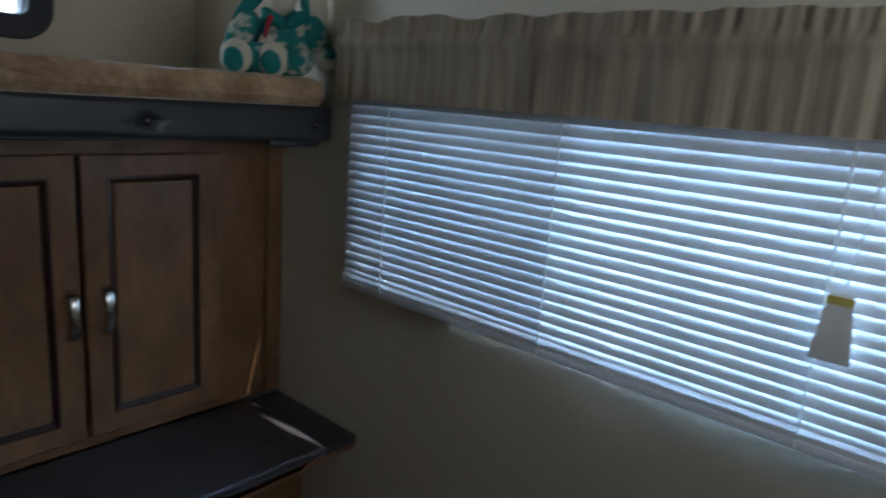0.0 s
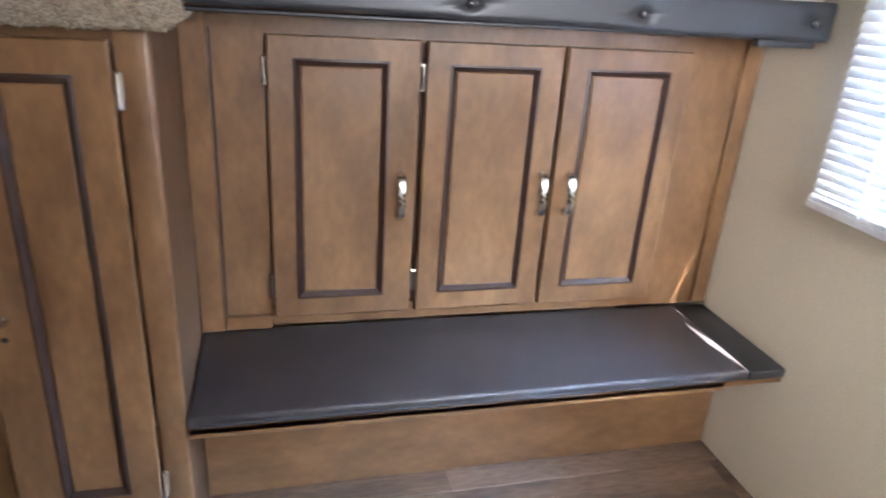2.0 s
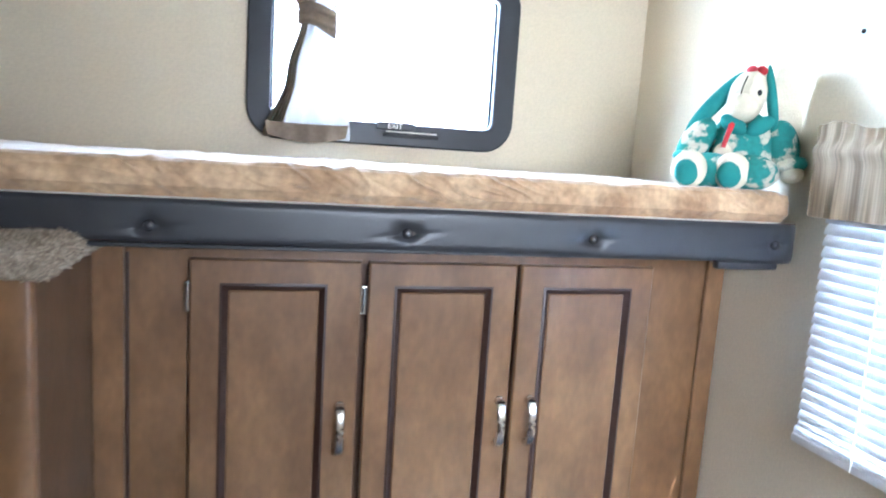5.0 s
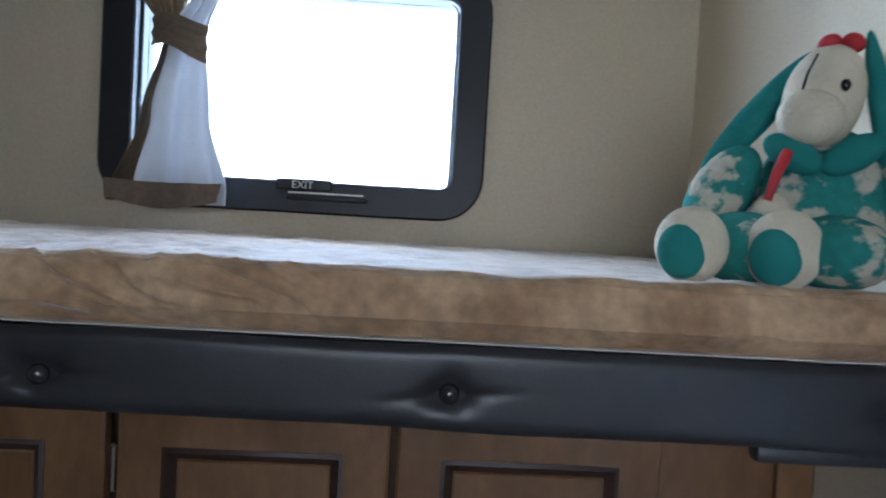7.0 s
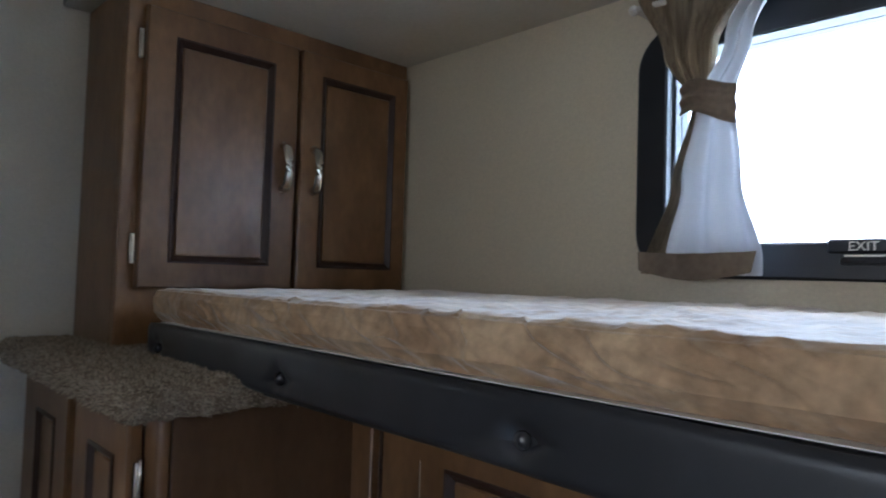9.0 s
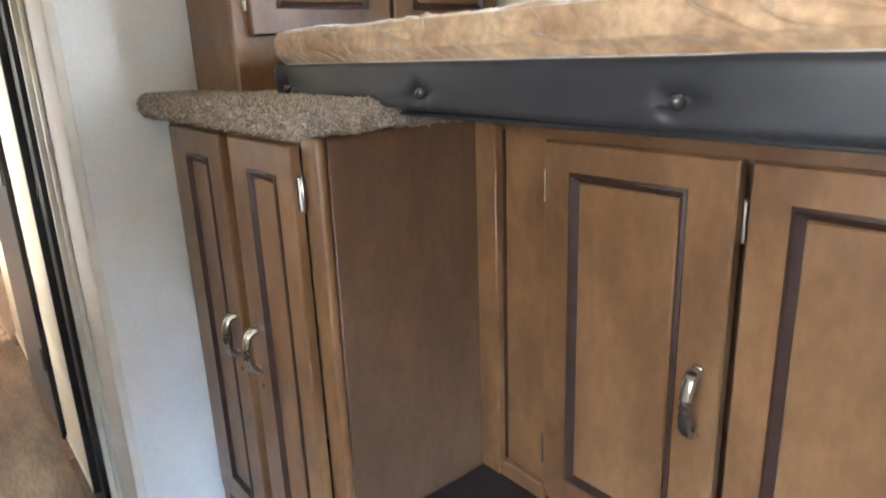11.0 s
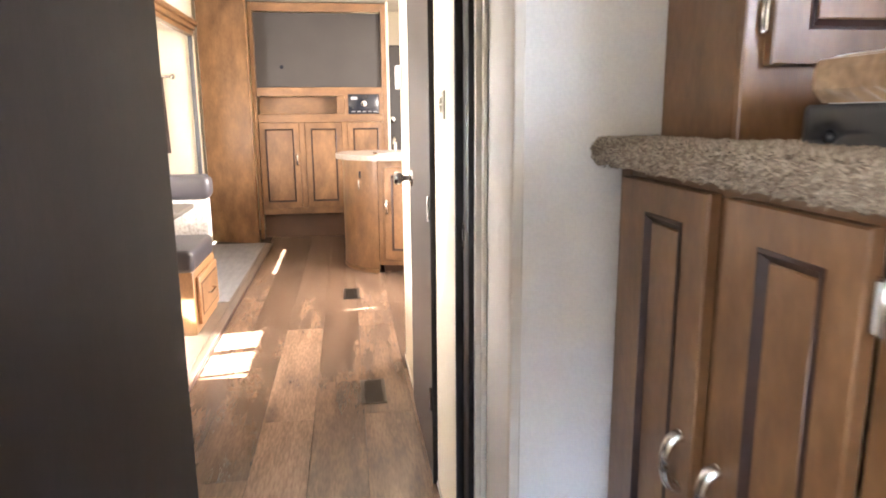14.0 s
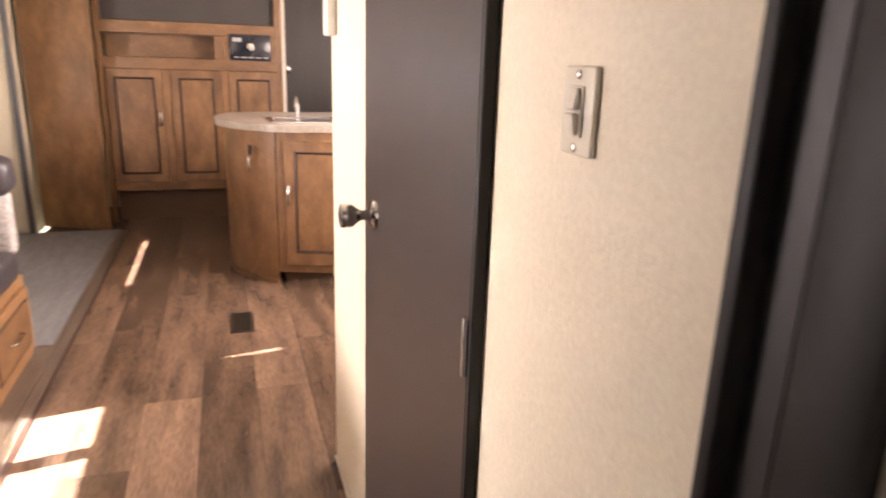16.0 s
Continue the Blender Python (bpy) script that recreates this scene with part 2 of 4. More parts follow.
POST = material("dark_grey_trim", (0.085, 0.085, 0.09), 0.45, scale=9)
CASING_DARK = material("dark_taupe_casing", (0.026, 0.022, 0.019), 0.5, scale=8)
PAPER = material("pale_blue_paper", (0.55, 0.66, 0.72), 0.7, color2=(0.60, 0.70, 0.74), scale=12)
# Paler than WOOD: sunlight on the booth bases is put into the colour.
SUNLIT_WOOD = material("sunlit_maple_base", (0.28, 0.150, 0.064), 0.4, color2=(0.22, 0.115, 0.048), scale=3, stretch=(1, 4, 4), grain=0.14, grain_scale=26, coat=0.12)


# ---------------------------------------------------------------- mesh helpers
def box_bm(x0, x1, y0, y1, z0, z1, bevel=0.0, seg=2, bm=None):
    """A box between two corners, its edges rounded; added to bm where one is given."""
    b = bmesh.new()
    r = bmesh.ops.create_cube(b, size=1)
    bmesh.ops.scale(b, vec=(abs(x1 - x0), abs(y1 - y0), abs(z1 - z0)), verts=r["verts"])
    bmesh.ops.translate(b, vec=((x0 + x1) / 2, (y0 + y1) / 2, (z0 + z1) / 2), verts=r["verts"])
    if bevel:
        bmesh.ops.bevel(b, geom=list(b.edges), offset=bevel, segments=seg, profile=0.5, affect="EDGES", clamp_overlap=True)
    return b if bm is None else join(bm, b)


def join(a, b):
    me = bpy.data.meshes.new("tmp")
    b.to_mesh(me)
    b.free()
    a.from_mesh(me)
    bpy.data.meshes.remove(me)
    return a


def ring_bm(x0, x1, z0, z1, border, y0, y1, inner_chamfer=0.0):
    """A rectangular frame in the xz plane, from y0 (front) to y1 (back)."""
    bm = bmesh.new()
    c = inner_chamfer
    loops = []
    for (a0, a1, c0, c1, y) in ((x0, x1, z0, z1, y1), (x0, x1, z0, z1, y0 + 0.002), (x0 + 0.002, x1 - 0.002, z0 + 0.002, z1 - 0.002, y0),
                                (x0 + border - c, x1 - border + c, z0 + border - c, z1 - border + c, y0),
                                (x0 + border, x1 - border, z0 + border, z1 - border, y0 + max(c, 0.001)),
                                (x0 + border, x1 - border, z0 + border, z1 - border, y1)):
        loops.append([bm.verts.new(p) for p in ((a0, y, c0), (a1, y, c0), (a1, y, c1), (a0, y, c1))])
    for k in range(len(loops)):
        p, q = loops[k], loops[(k + 1) % len(loops)]
        for i in range(4):
            j = (i + 1) % 4
            bm.faces.new((p[i], p[j], q[j], q[i]))
    bmesh.ops.recalc_face_normals(bm, faces=bm.faces)
    return bm


def tube_bm(points, radius, seg=8, bm=None, flat=1.0):
    """A round bar along a line of points; radius may be a list."""
    own = bmesh.new()
    rings = []
    n = len(points)
    for i, p in enumerate(points):
        p = Vector(p)
        d = (Vector(points[min(i + 1, n - 1)]) - Vector(points[max(i - 1, 0)])).normalized()
        u = d.cross(Vector((0, 0, 1)))
        if u.length < 0.05:
            u = d.cross(Vector((1, 0, 0)))
        u.normalize()
        v = d.cross(u)
        r = radius[i] if isinstance(radius, (list, tuple)) else radius
        rings.append([own.verts.new(p + r * (math.cos(2 * math.pi * k / seg) * u + flat * math.sin(2 * math.pi * k / seg) * v)) for k in range(seg)])
    for a, b in zip(rings, rings[1:]):
        for k in range(seg):
            own.faces.new((a[k], a[(k + 1) % seg], b[(k + 1) % seg], b[k]))
    own.faces.new(rings[0][::-1])
    own.faces.new(rings[-1])
    bmesh.ops.recalc_face_normals(own, faces=own.faces)
    return own if bm is None else join(bm, own)


def ball_bm(c, r, seg=16, bm=None, turn=None):
    own = bmesh.new()
    bmesh.ops.create_uvsphere(own, u_segments=seg, v_segments=max(6, seg * 2 // 3), radius=1)
    m = Matrix.Translation(c) @ (turn or Matrix()) @ Matrix.Diagonal((*r, 1)) if isinstance(r, (tuple, list)) else Matrix.Translation(c) @ Matrix.Diagonal((r, r, r, 1))
    bmesh.ops.transform(own, matrix=m, verts=own.verts)
    return own if bm is None else join(bm, own)


def sheet_bm(f, nu, nv, thick=0.0):
    """A grid of f(u, v), u and v from 0 to 1, given a thickness along its normals."""
    bm = bmesh.new()
    vs = [[bm.verts.new(f(i / nu, j / nv)) for j in range(nv + 1)] for i in range(nu + 1)]
    for i in range(nu):
        for j in range(nv):
            bm.faces.new((vs[i][j], vs[i + 1][j], vs[i + 1][j + 1], vs[i][j + 1]))
    bmesh.ops.recalc_face_normals(bm, faces=bm.faces)
    if thick:
        bmesh.ops.solidify(bm, geom=list(bm.faces), thickness=thick)
    return bm


def part(name, bm, mat, parent=None, label="", m=None, smooth=True):
    """Links a bmesh as one mesh object, under a thing or a part where one is given."""
    me = bpy.data.meshes.new(name)
    bm.to_mesh(me)
    bm.free()
    me.materials.append(mat)
    ob = new(name, me)
    if smooth:
        for p in me.polygons:
            p.use_smooth = True
        me.set_sharp_from_angle(angle=radians(38))
    if parent:
        ob.parent = parent
    if m is not None:
        ob.matrix_basis = m
    if label:
        ob["label"] = label
    return ob


def thing(name, label, category, m=None, group="", kind=""):
    e = new(name)
    e.empty_display_size = 0.1
    if m is not None:
        e.matrix_basis = m
    return tagged(e, label, category, group, kind)


def structure(name, bm, mat, label="", category=""):
    return tagged(part(name, bm, mat, smooth=False), label, category, kind="structure")


def holed_wall(axis, at0, at1, a0, a1, z0, z1, holes):
    """A wall with thickness at0..at1 across axis, spanning a0..a1 along, with rectangular openings (a, b, zlow, zhigh)."""
    bm = bmesh.new()
    cuts = sorted({a0, a1, *(h[0] for h in holes), *(h[1] for h in holes)})
    for p, q in zip(cuts, cuts[1:]):
        mid = (p + q) / 2
        spans = [(z0, z1)]
        for h in holes:
            if h[0] < mid < h[1]:
                spans = [s for lo, hi in spans for s in ((lo, min(hi, h[2])), (max(lo, h[3]), hi)) if s[1] - s[0] > 1e-6]
        for lo, hi in spans:
            if axis == "x":
                box_bm(at0, at1, p, q, lo, hi, bm=bm)
            else:
                box_bm(p, q, at0, at1, lo, hi, bm=bm)
    bmesh.ops.remove_doubles(bm, verts=bm.verts, dist=1e-5)
    return bm


# ---------------------------------------------------------------- shell of the trailer
structure("wall_window", holed_wall("x", 0.0, 0.06, -2.16, 0.55, -0.05, 2.3, [(-1.46, -0.34, 0.790, 1.27)]), WALL,
          "cream textured wall board with a low wide window", "wall")
structure("wall_back", holed_wall("y", 0.492, 0.55, -2.16, 0.0, -0.05, 2.3, [(-1.075, -0.462, 1.385, 1.765)]), WALL,
          "cream textured wall board behind the bunk", "wall")
structure("wall_wardrobe", box_bm(-2.16, -2.108, -0.533, 0.492, -0.05, 2.3), WALL_WHITE, "off-white wall board beside the wardrobe", "wall")
# Hall wall's cream colour holds part of the warm kitchen light.
structure("wall_hall", holed_wall("y", -0.585, -0.535, -4.11, -2.496, -0.05, 2.3, [(-3.575, -2.90, -0.05, 1.86)]), WALL,
          "cream hallway wall board with a light switch", "wall")
# Off-white instead of cream: sun bounced onto the return is in its colour.
structure("wall_return", box_bm(-2.495, -2.16, -0.533, -0.483, -0.05, 2.3), WALL_WHITE, "wall return beside the door casing, whitened for bounced sun", "wall")
structure("wall_bath", box_bm(-4.11, -4.06, -0.535, 0.6, -0.05, 2.3), WALL_WHITE, "off-white end wall of the bathroom", "wall")
# Opening and shade are made up to back the rear fill lamp.
structure("wall_rear", holed_wall("y", -2.22, -2.16, -2.42, 0.06, -0.05, 2.3, [(-0.98, -0.04, 1.12, 1.72)]), WALL, "plain cream wall board with an added opening", "wall")
structure("rear_opening_board", box_bm(-1.0, -0.02, -2.235, -2.222, 1.10, 1.74), CEIL, "white board closing the added rear opening", "window shade")
structure("wall_doorway", holed_wall("x", -2.45, -2.39, -2.16, -0.534, -0.05, 2.3, [(-1.285, -0.534, -0.05, 1.88)]), WALL_WHITE,
          "cream partition with the bunk room doorway", "wall")
structure("wall_hall_side", box_bm(-2.885, -2.45, -1.70, -1.415, -0.05, 2.3), DOOR_BROWN, "dark brown boarded hallway side wall", "wall")
# Made up to carry the open door, whose place fits the camera's view.
structure("wall_hinge_return", box_bm(-2.3895, -2.206, -1.34, -1.262, -0.05, 2.3), WALL_WHITE, "made-up wall return carrying the open door", "wall")
structure("trim_hall_side", box_bm(-2.905, -2.8855, -1.70, -1.405, 0.0, 2.3, 0.003, 1), DOOR_BROWN, "dark brown end panel of the hallway side wall", "trim")
structure("wall_hall_back", box_bm(-3.12, -2.885, -1.76, -1.7005, -0.05, 2.3), WALL_WHITE, "cream wall beside the slide-out", "wall")
# The opening is made up for the kitchen fill lamp.
structure("wall_kitchen", holed_wall("y", 0.6, 0.66, -8.3, -4.0, -0.05, 2.3, [(-6.1, -4.7, 1.1, 1.75)]), WALL, "cream kitchen wall", "wall")
structure("wall_front", box_bm(-8.36, -8.3, -2.3, 0.66, -0.05, 2.3), WALL, "cream end wall", "wall")
# Unseen openings, sized so the sun's patches and streaks land on the floor.
structure("wall_slide_outer", holed_wall("y", -3.16, -3.10, -7.50, -3.06, -0.05, 2.1, [(-4.44, -3.37, 0.99, 1.32), (-6.85, -5.80, 1.05, 1.60), (-4.608, -4.582, 1.45, 1.645)]), WALL,
          "cream slide-out wall with the dinette window", "wall")
structure("wall_slide_end", holed_wall("x", -7.50, -7.42, -3.10, -2.20, -0.05, 2.1, [(-3.0, -2.52, 0.97, 1.47)]), WALL,
          "cream slide-out end wall with a small window", "wall")
# Unseen wall, added to stop sun leaking in behind the cabinet.
structure("wall_front_side", box_bm(-8.30, -7.50, -2.30, -2.24, -0.05, 2.3), WALL, "added unseen wall keeping sun off the entertainment wall", "wall")
structure("wall_slide_near", box_bm(-3.12, -3.06, -3.10, -1.70, -0.05, 2.3), WALL, "cream slide-out near end wall", "wall")
structure("ceiling_bunk", box_bm(-2.16, 0.0, -0.28, 0.492, 1.90, 1.96), CEIL, "cream ceiling board above the bunk", "ceiling")
structure("ceiling", box_bm(-8.36, 0.06, -2.30, 0.66, 2.30, 2.36), CEIL, "cream ceiling board", "ceiling")
structure("ceiling_slide", box_bm(-7.50, -3.06, -3.16, -2.24, 2.06, 2.12), CEIL, "white slide-out ceiling", "ceiling")
structure("bulkhead", box_bm(-2.108, 0.0, -0.30, -0.28, 1.90, 2.30), CEIL, "cream bulkhead above the bunk", "trim")
structure("bulkhead_slide", box_bm(-7.50, -3.06, -2.30, -2.24, 2.06, 2.30), CEIL, "cream bulkhead above the slide-out", "trim")
structure("ground", box_bm(-300, 300, -300, 300, -1.0, -0.9), GROUND, "dull grass ground outside", "ground")

# ---------------------------------------------------------------- cabinet pieces
def arch_pull(parent, x, z, y, label="arched brushed nickel pull", length=0.105):
    """An arched bar pull standing upright on a face that looks along -y."""
    n = 12
    pts, rad = [], []
    for i in range(n + 1):
        a = math.pi * i / n
        pts.append((x, y - 0.002 - 0.026 * math.sin(a) ** 0.7, z - length / 2 * math.cos(a)))
        rad.append(0.0088 - 0.0018 * math.sin(a))
    bm = tube_bm(pts, rad, 8)
    bmesh.ops.scale(bm, vec=(1.45, 1, 1), space=Matrix.Translation((-x, 0, 0)), verts=bm.verts)
    for s in (-1, 1):
        ball_bm((x, y - 0.003, z + s * length / 2), (0.0115, 0.004, 0.0105), 10, bm)
    return part("handle", bm, NICKEL, parent, label)


def hinge(parent, x, z, y, h=0.062):
    bm = box_bm(x - 0.007, x + 0.007, y - 0.004, y, z - h / 2, z + h / 2, 0.0015, 1)
    tube_bm([(x, y - 0.006, z - h / 2 + 0.004), (x, y - 0.006, z + h / 2 - 0.004)], 0.0045, 8, bm)
    return part("hinge", bm, NICKEL, parent, "small nickel face hinge")


def cab_door(parent, x0, x1, z0, z1, y, px0, px1, pz0, pz1, pull=None, hinges=(), th=0.02):
    """A framed door on the plane y, its raised panel set in a dark glazed moulding."""
    y += th
    px0, px1, pz0, pz1 = px0 - 0.006, px1 + 0.006, pz0 - 0.006, pz1 + 0.006
    door = part("door", box_frame(x0, x1, z0, z1, px0, px1, pz0, pz1, y - th, y - 0.001), WOOD, parent)
    part("moulding", moulding_bm(px0, px1, pz0, pz1, y - th), GROOVE, door, "dark glazed moulding")
    part("panel", panel_bm(px0 + 0.0155, px1 - 0.0155, pz0 + 0.0155, pz1 - 0.0155, y - th), WOOD, door)
    if pull:
        arch_pull(door, pull[0], pull[1], y - th, length=0.088 if z1 - z0 > 0.9 else 0.100)
    for hx, hz in hinges:
        hinge(door, hx, hz, y - 0.004)
    return door


def box_frame(x0, x1, z0, z1, a0, a1, c0, c1, yf, yb):
    """A flat frame with unequal borders and softened outer edges."""
    bm = bmesh.new()
    e = 0.003
    loops = []
    for rect, yy in (((x0, x1, z0, z1), yb), ((x0, x1, z0, z1), yf + e), ((x0 + e, x1 - e, z0 + e, z1 - e), yf), ((a0, a1, c0, c1), yf), ((a0, a1, c0, c1), yb)):
        loops.append([bm.verts.new(p) for p in ((rect[0], yy, rect[2]), (rect[1], yy, rect[2]), (rect[1], yy, rect[3]), (rect[0], yy, rect[3]))])
    for k in range(5):
        p, q = loops[k], loops[(k + 1) % 5]
        for i in range(4):
            j = (i + 1) % 4
            bm.faces.new((p[i], p[j], q[j], q[i]))
    bmesh.ops.recalc_face_normals(bm, faces=bm.faces)
    return bm


def moulding_bm(a0, a1, c0, c1, yf):
    """A small stepped bead round a panel, proud of the frame."""
    bm = bmesh.new()
    loops = []
    for ins, yy in ((0.0, yf + 0.012), (0.0, yf - 0.002), (0.005, yf - 0.004), (0.009, yf + 0.001), (0.016, yf + 0.007), (0.016, yf + 0.012)):
        loops.append([bm.verts.new(p) for p in ((a0 + ins, yy, c0 + ins), (a1 - ins, yy, c0 + ins), (a1 - ins, yy, c1 - ins), (a0 + ins, yy, c1 - ins))])
    for k in range(6):
        p, q = loops[k], loops[(k + 1) % 6]
        for i in range(4):
            j = (i + 1) % 4
            bm.faces.new((p[i], p[j], q[j], q[i]))
    bmesh.ops.recalc_face_normals(bm, faces=bm.faces)
    return bm


def panel_bm(a0, a1, c0, c1, yf):
    return box_bm(a0, a1, yf + 0.004, yf + 0.013, c0, c1, 0.003, 1)


# ---------------------------------------------------------------- bunk cabinet
bunk_cab = thing("bunk_base_cabinet", "brown stained maple bunk base cabinet with three framed doors", "cabinet")
part("face_frame", box_frame(-1.391, -0.012, 0.392, 1.20, -1.222, -0.205, 0.44, 1.085, 0.02, 0.038), WOOD, bunk_cab)
part("corner_stile", box_bm(-1.3905, -1.335, 0.0, 0.0195, 0.393, 1.20, 0.003, 1), WOOD, bunk_cab)
part("bottom_rail", box_bm(-1.334, -1.222, 0.004, 0.0195, 0.393, 0.428, 0.002, 1), WOOD_H, bunk_cab)
# Dark strip paints the shadow line beside the corner stile.
part("dark_line", box_bm(-1.3345, -1.328, 0.0165, 0.0195, 0.43, 1.10), GROOVE, bunk_cab)
part("end_stile", box_bm(-0.052, -0.004, 0.008, 0.02, 0.40, 1.125, 0.003, 1), WOOD, bunk_cab)
part("back_panel", box_bm(-1.391, -0.012, 0.039, 0.05, 0.392, 1.18), KICK_SHADE, bunk_cab)
cab_door(bunk_cab, -1.217, -0.884, 0.425, 1.092, 0.0, -1.156, -0.959, 0.480, 1.039, (-0.919, 0.735), ((-1.222, 1.015), (-1.222, 0.505)))
cab_door(bunk_cab, -0.868, -0.541, 0.425, 1.092, 0.0, -0.808, -0.602, 0.480, 1.037, (-0.563, 0.735), ((-0.876, 1.01), (-0.876, 0.505)))
cab_door(bunk_cab, -0.531, -0.204, 0.425, 1.092, 0.0, -0.471, -0.263, 0.480, 1.037, (-0.489, 0.735))

platform = thing("bunk_platform", "wooden bunk platform carrying the mattress", "bed frame")
part("deck", box_bm(-1.736, -0.004, -0.19, 0.488, 1.204, 1.224), WOOD_H, platform)
part("lip", box_bm(-1.736, -0.02, -0.188, -0.17, 1.150, 1.204, 0.002, 1), KICK_SHADE, platform)


def rail_front(u, v):
    """The padded face of the rail, dimpled round its buttons."""
    x, z = -1.738 + 1.712 * u, 1.160 - 0.016 * u + (0.064 + 0.016 * u) * v
    bulge = 0.006 * (1 - (2 * v - 1) ** 10)
    d = 0.0
    for bx in BUTTONS:
        r2 = ((x - bx) / 0.020) ** 2 + ((z - 1.181) / 0.013) ** 2
        a = math.atan2(z - 1.181, x - bx)
        d += 0.010 * math.exp(-r2) + 0.0030 * math.exp(-((z - 1.179 - 0.10 * (x - bx)) / 0.004) ** 2 - ((x - bx) / 0.045) ** 2)
        d += 0.0009 * math.cos(a * 3 + bx * 9) * math.exp(-((math.hypot(x - bx, z - 1.181) - 0.018) / 0.011) ** 2)
    end = 0.010 * (max(0, 1 - u * 60) ** 2 + max(0, 1 - (1 - u) * 60) ** 2)
    sag = 0.003 * noise.noise((x * 6, 0, v * 2))
    return (x, -0.220 - bulge + d + end, z + sag)


BUTTONS = (-1.679, -1.257, -0.841, -0.484, -0.075)
rail = thing("bunk_rail", "padded black vinyl bunk edge rail with tufted buttons", "bed rail")
bm = sheet_bm(rail_front, 520, 20)
box_bm(-1.736, -0.028, -0.218, -0.192, 1.160, 1.222, 0.004, 2, bm)
part("pad", bm, BLACK_VINYL, rail)
for bx in BUTTONS:
    part("button", ball_bm((bx, -0.220, 1.181), (0.0095, 0.008, 0.0095), 16), BUTTON, rail)
part("end_bracket", box_bm(-0.20, -0.055, -0.214, -0.193, 1.128, 1.1455, 0.006, 2), BLACK_VINYL, rail, "black bracket under the rail end")
part("underside_strip", box_bm(-1.40, -0.10, -0.19, -0.004, 1.141, 1.149, 0.002, 1), BLACK_VINYL, rail)


def mattress_skin(u, v):
    """A loop round the section of the mattress (v), swept along its length (u)."""
    L0, L1 = -1.728, -0.052
    x = L0 + (L1 - L0) * u
    y0, y1, z0, z1, r = -0.214, 0.484, 1.226, 1.288, 0.018
    zm, ym = (z0 + z1) / 2, (y0 + y1) / 2 - 0.1
    per = [(y1, z0), (y1, z1), (ym, z1), (y0 + r, z1), (y0 + r * 0.3, z1 - r * 0.3), (y0, z1 - r), (y0, zm), (y0, z0 + r), (y0 + r, z0), (y1, z0)]
    k = v * (len(per) - 1)
    i = min(int(k), len(per) - 2)
    f = k - i
    y, z = per[i][0] * (1 - f) + per[i + 1][0] * f, per[i][1] * (1 - f) + per[i + 1][1] * f
    wob = 0.004 * noise.noise((x * 7, y * 7, 3.0)) + 0.0035 * noise.noise((x * 22 + z * 40, y * 18, z * 16))
    front = 1.0 if y < y0 + 0.02 else 0.0
    q = 0.8 * noise.noise((x * 9, z * 20, 5.5))
    ridge = max(0.0, 1 - 2.6 * abs(noise.noise((x * 20 + z * 34 + q, y * 6, z * 24 + q)))) ** 2
    patch = max(0.0, min(1.0, 0.55 + 1.6 * noise.noise((x * 5, 2.2, z * 8))))
    fold = front * patch * (0.0090 * ridge + 0.003 * abs(noise.noise((x * 44 + z * 70, 4.1, z * 30))))
    crease = patch * 0.004 * max(0.0, 1 - 3 * abs(noise.noise((x * 16, y * 16, 6.0)))) ** 2
    top = 1.0 if z > z1 - 0.004 else 0.0
    e = min(u, 1 - u)
    rnd = 0.018 * (1 - min(1, e / 0.012)) ** 2
    return (x, y - wob * front - fold, z + top * (wob + crease - rnd))


mattress = thing("mattress", "thin tan suede-covered bunk mattress lying bare", "mattress")
bm = sheet_bm(mattress_skin, 640, 108)
bmesh.ops.holes_fill(bm, edges=[e for e in bm.edges if e.is_boundary], sides=0)
part("cover", bm, MATTRESS, mattress)
part("white_edge", box_bm(-1.70, -0.06, -0.210, 0.47, 1.2245, 1.2255), CORD, mattress, "white liner showing under the cover")

# ---------------------------------------------------------------- bench below the bunk
bench = thing("step_bench", "low wooden step bench with a charcoal vinyl top", "bench")
part("cushion", box_bm(-1.3905, -0.104, -0.338, 0.019, 0.362, 0.391, 0.010, 3), BENCH_VINYL, bench)
part("piping", tube_bm([(-1.384, -0.335, 0.371), (-0.11, -0.335, 0.371)], 0.005, 8), BLACK_VINYL, bench, "black vinyl piping")
part("apron", box_bm(-1.390, -0.16, -0.331, -0.315, 0.335, 0.361, 0.003, 1), WOOD_H, bench)
part("board", box_bm(-1.3905, -0.001, -0.331, 0.05, 0.345, 0.360, 0.002, 1), WOOD_H, bench)
part("end_trim", box_bm(-0.102, -0.001, -0.337, 0.019, 0.3615, 0.386, 0.004, 2), BLACK_VINYL, bench, "black end strip against the wall")
part("riser", box_bm(-1.390, -0.006, -0.120, -0.102, 0.0, 0.345, 0.002, 1), WOOD_H, bench)

# ---------------------------------------------------------------- wardrobe with the carpeted top
ward = thing("wardrobe_cabinet", "brown stained maple low wardrobe with two tall doors", "cabinet")
part("side_panel", box_bm(-1.410, -1.392, -0.305, 0.0195, 0.0, 1.118, 0.002, 1), WOOD_SHADED, ward, "side panel with its shade in the colour")
bm = box_bm(-1.446, -1.3915, -0.325, -0.306, 0.0, 1.118, 0.006, 3)
part("stile", bm, WOOD, ward)
part("stile", box_bm(-2.100, -2.055, -0.325, -0.306, 0.0, 1.118, 0.002, 1), WOOD, ward)
part("top_rail", box_bm(-2.054, -1.445, -0.324, -0.306, 1.098, 1.118), WOOD_H, ward)
part("mid_stile", box_bm(-1.765, -1.701, -0.323, -0.306, 0.155, 1.097), WOOD, ward)
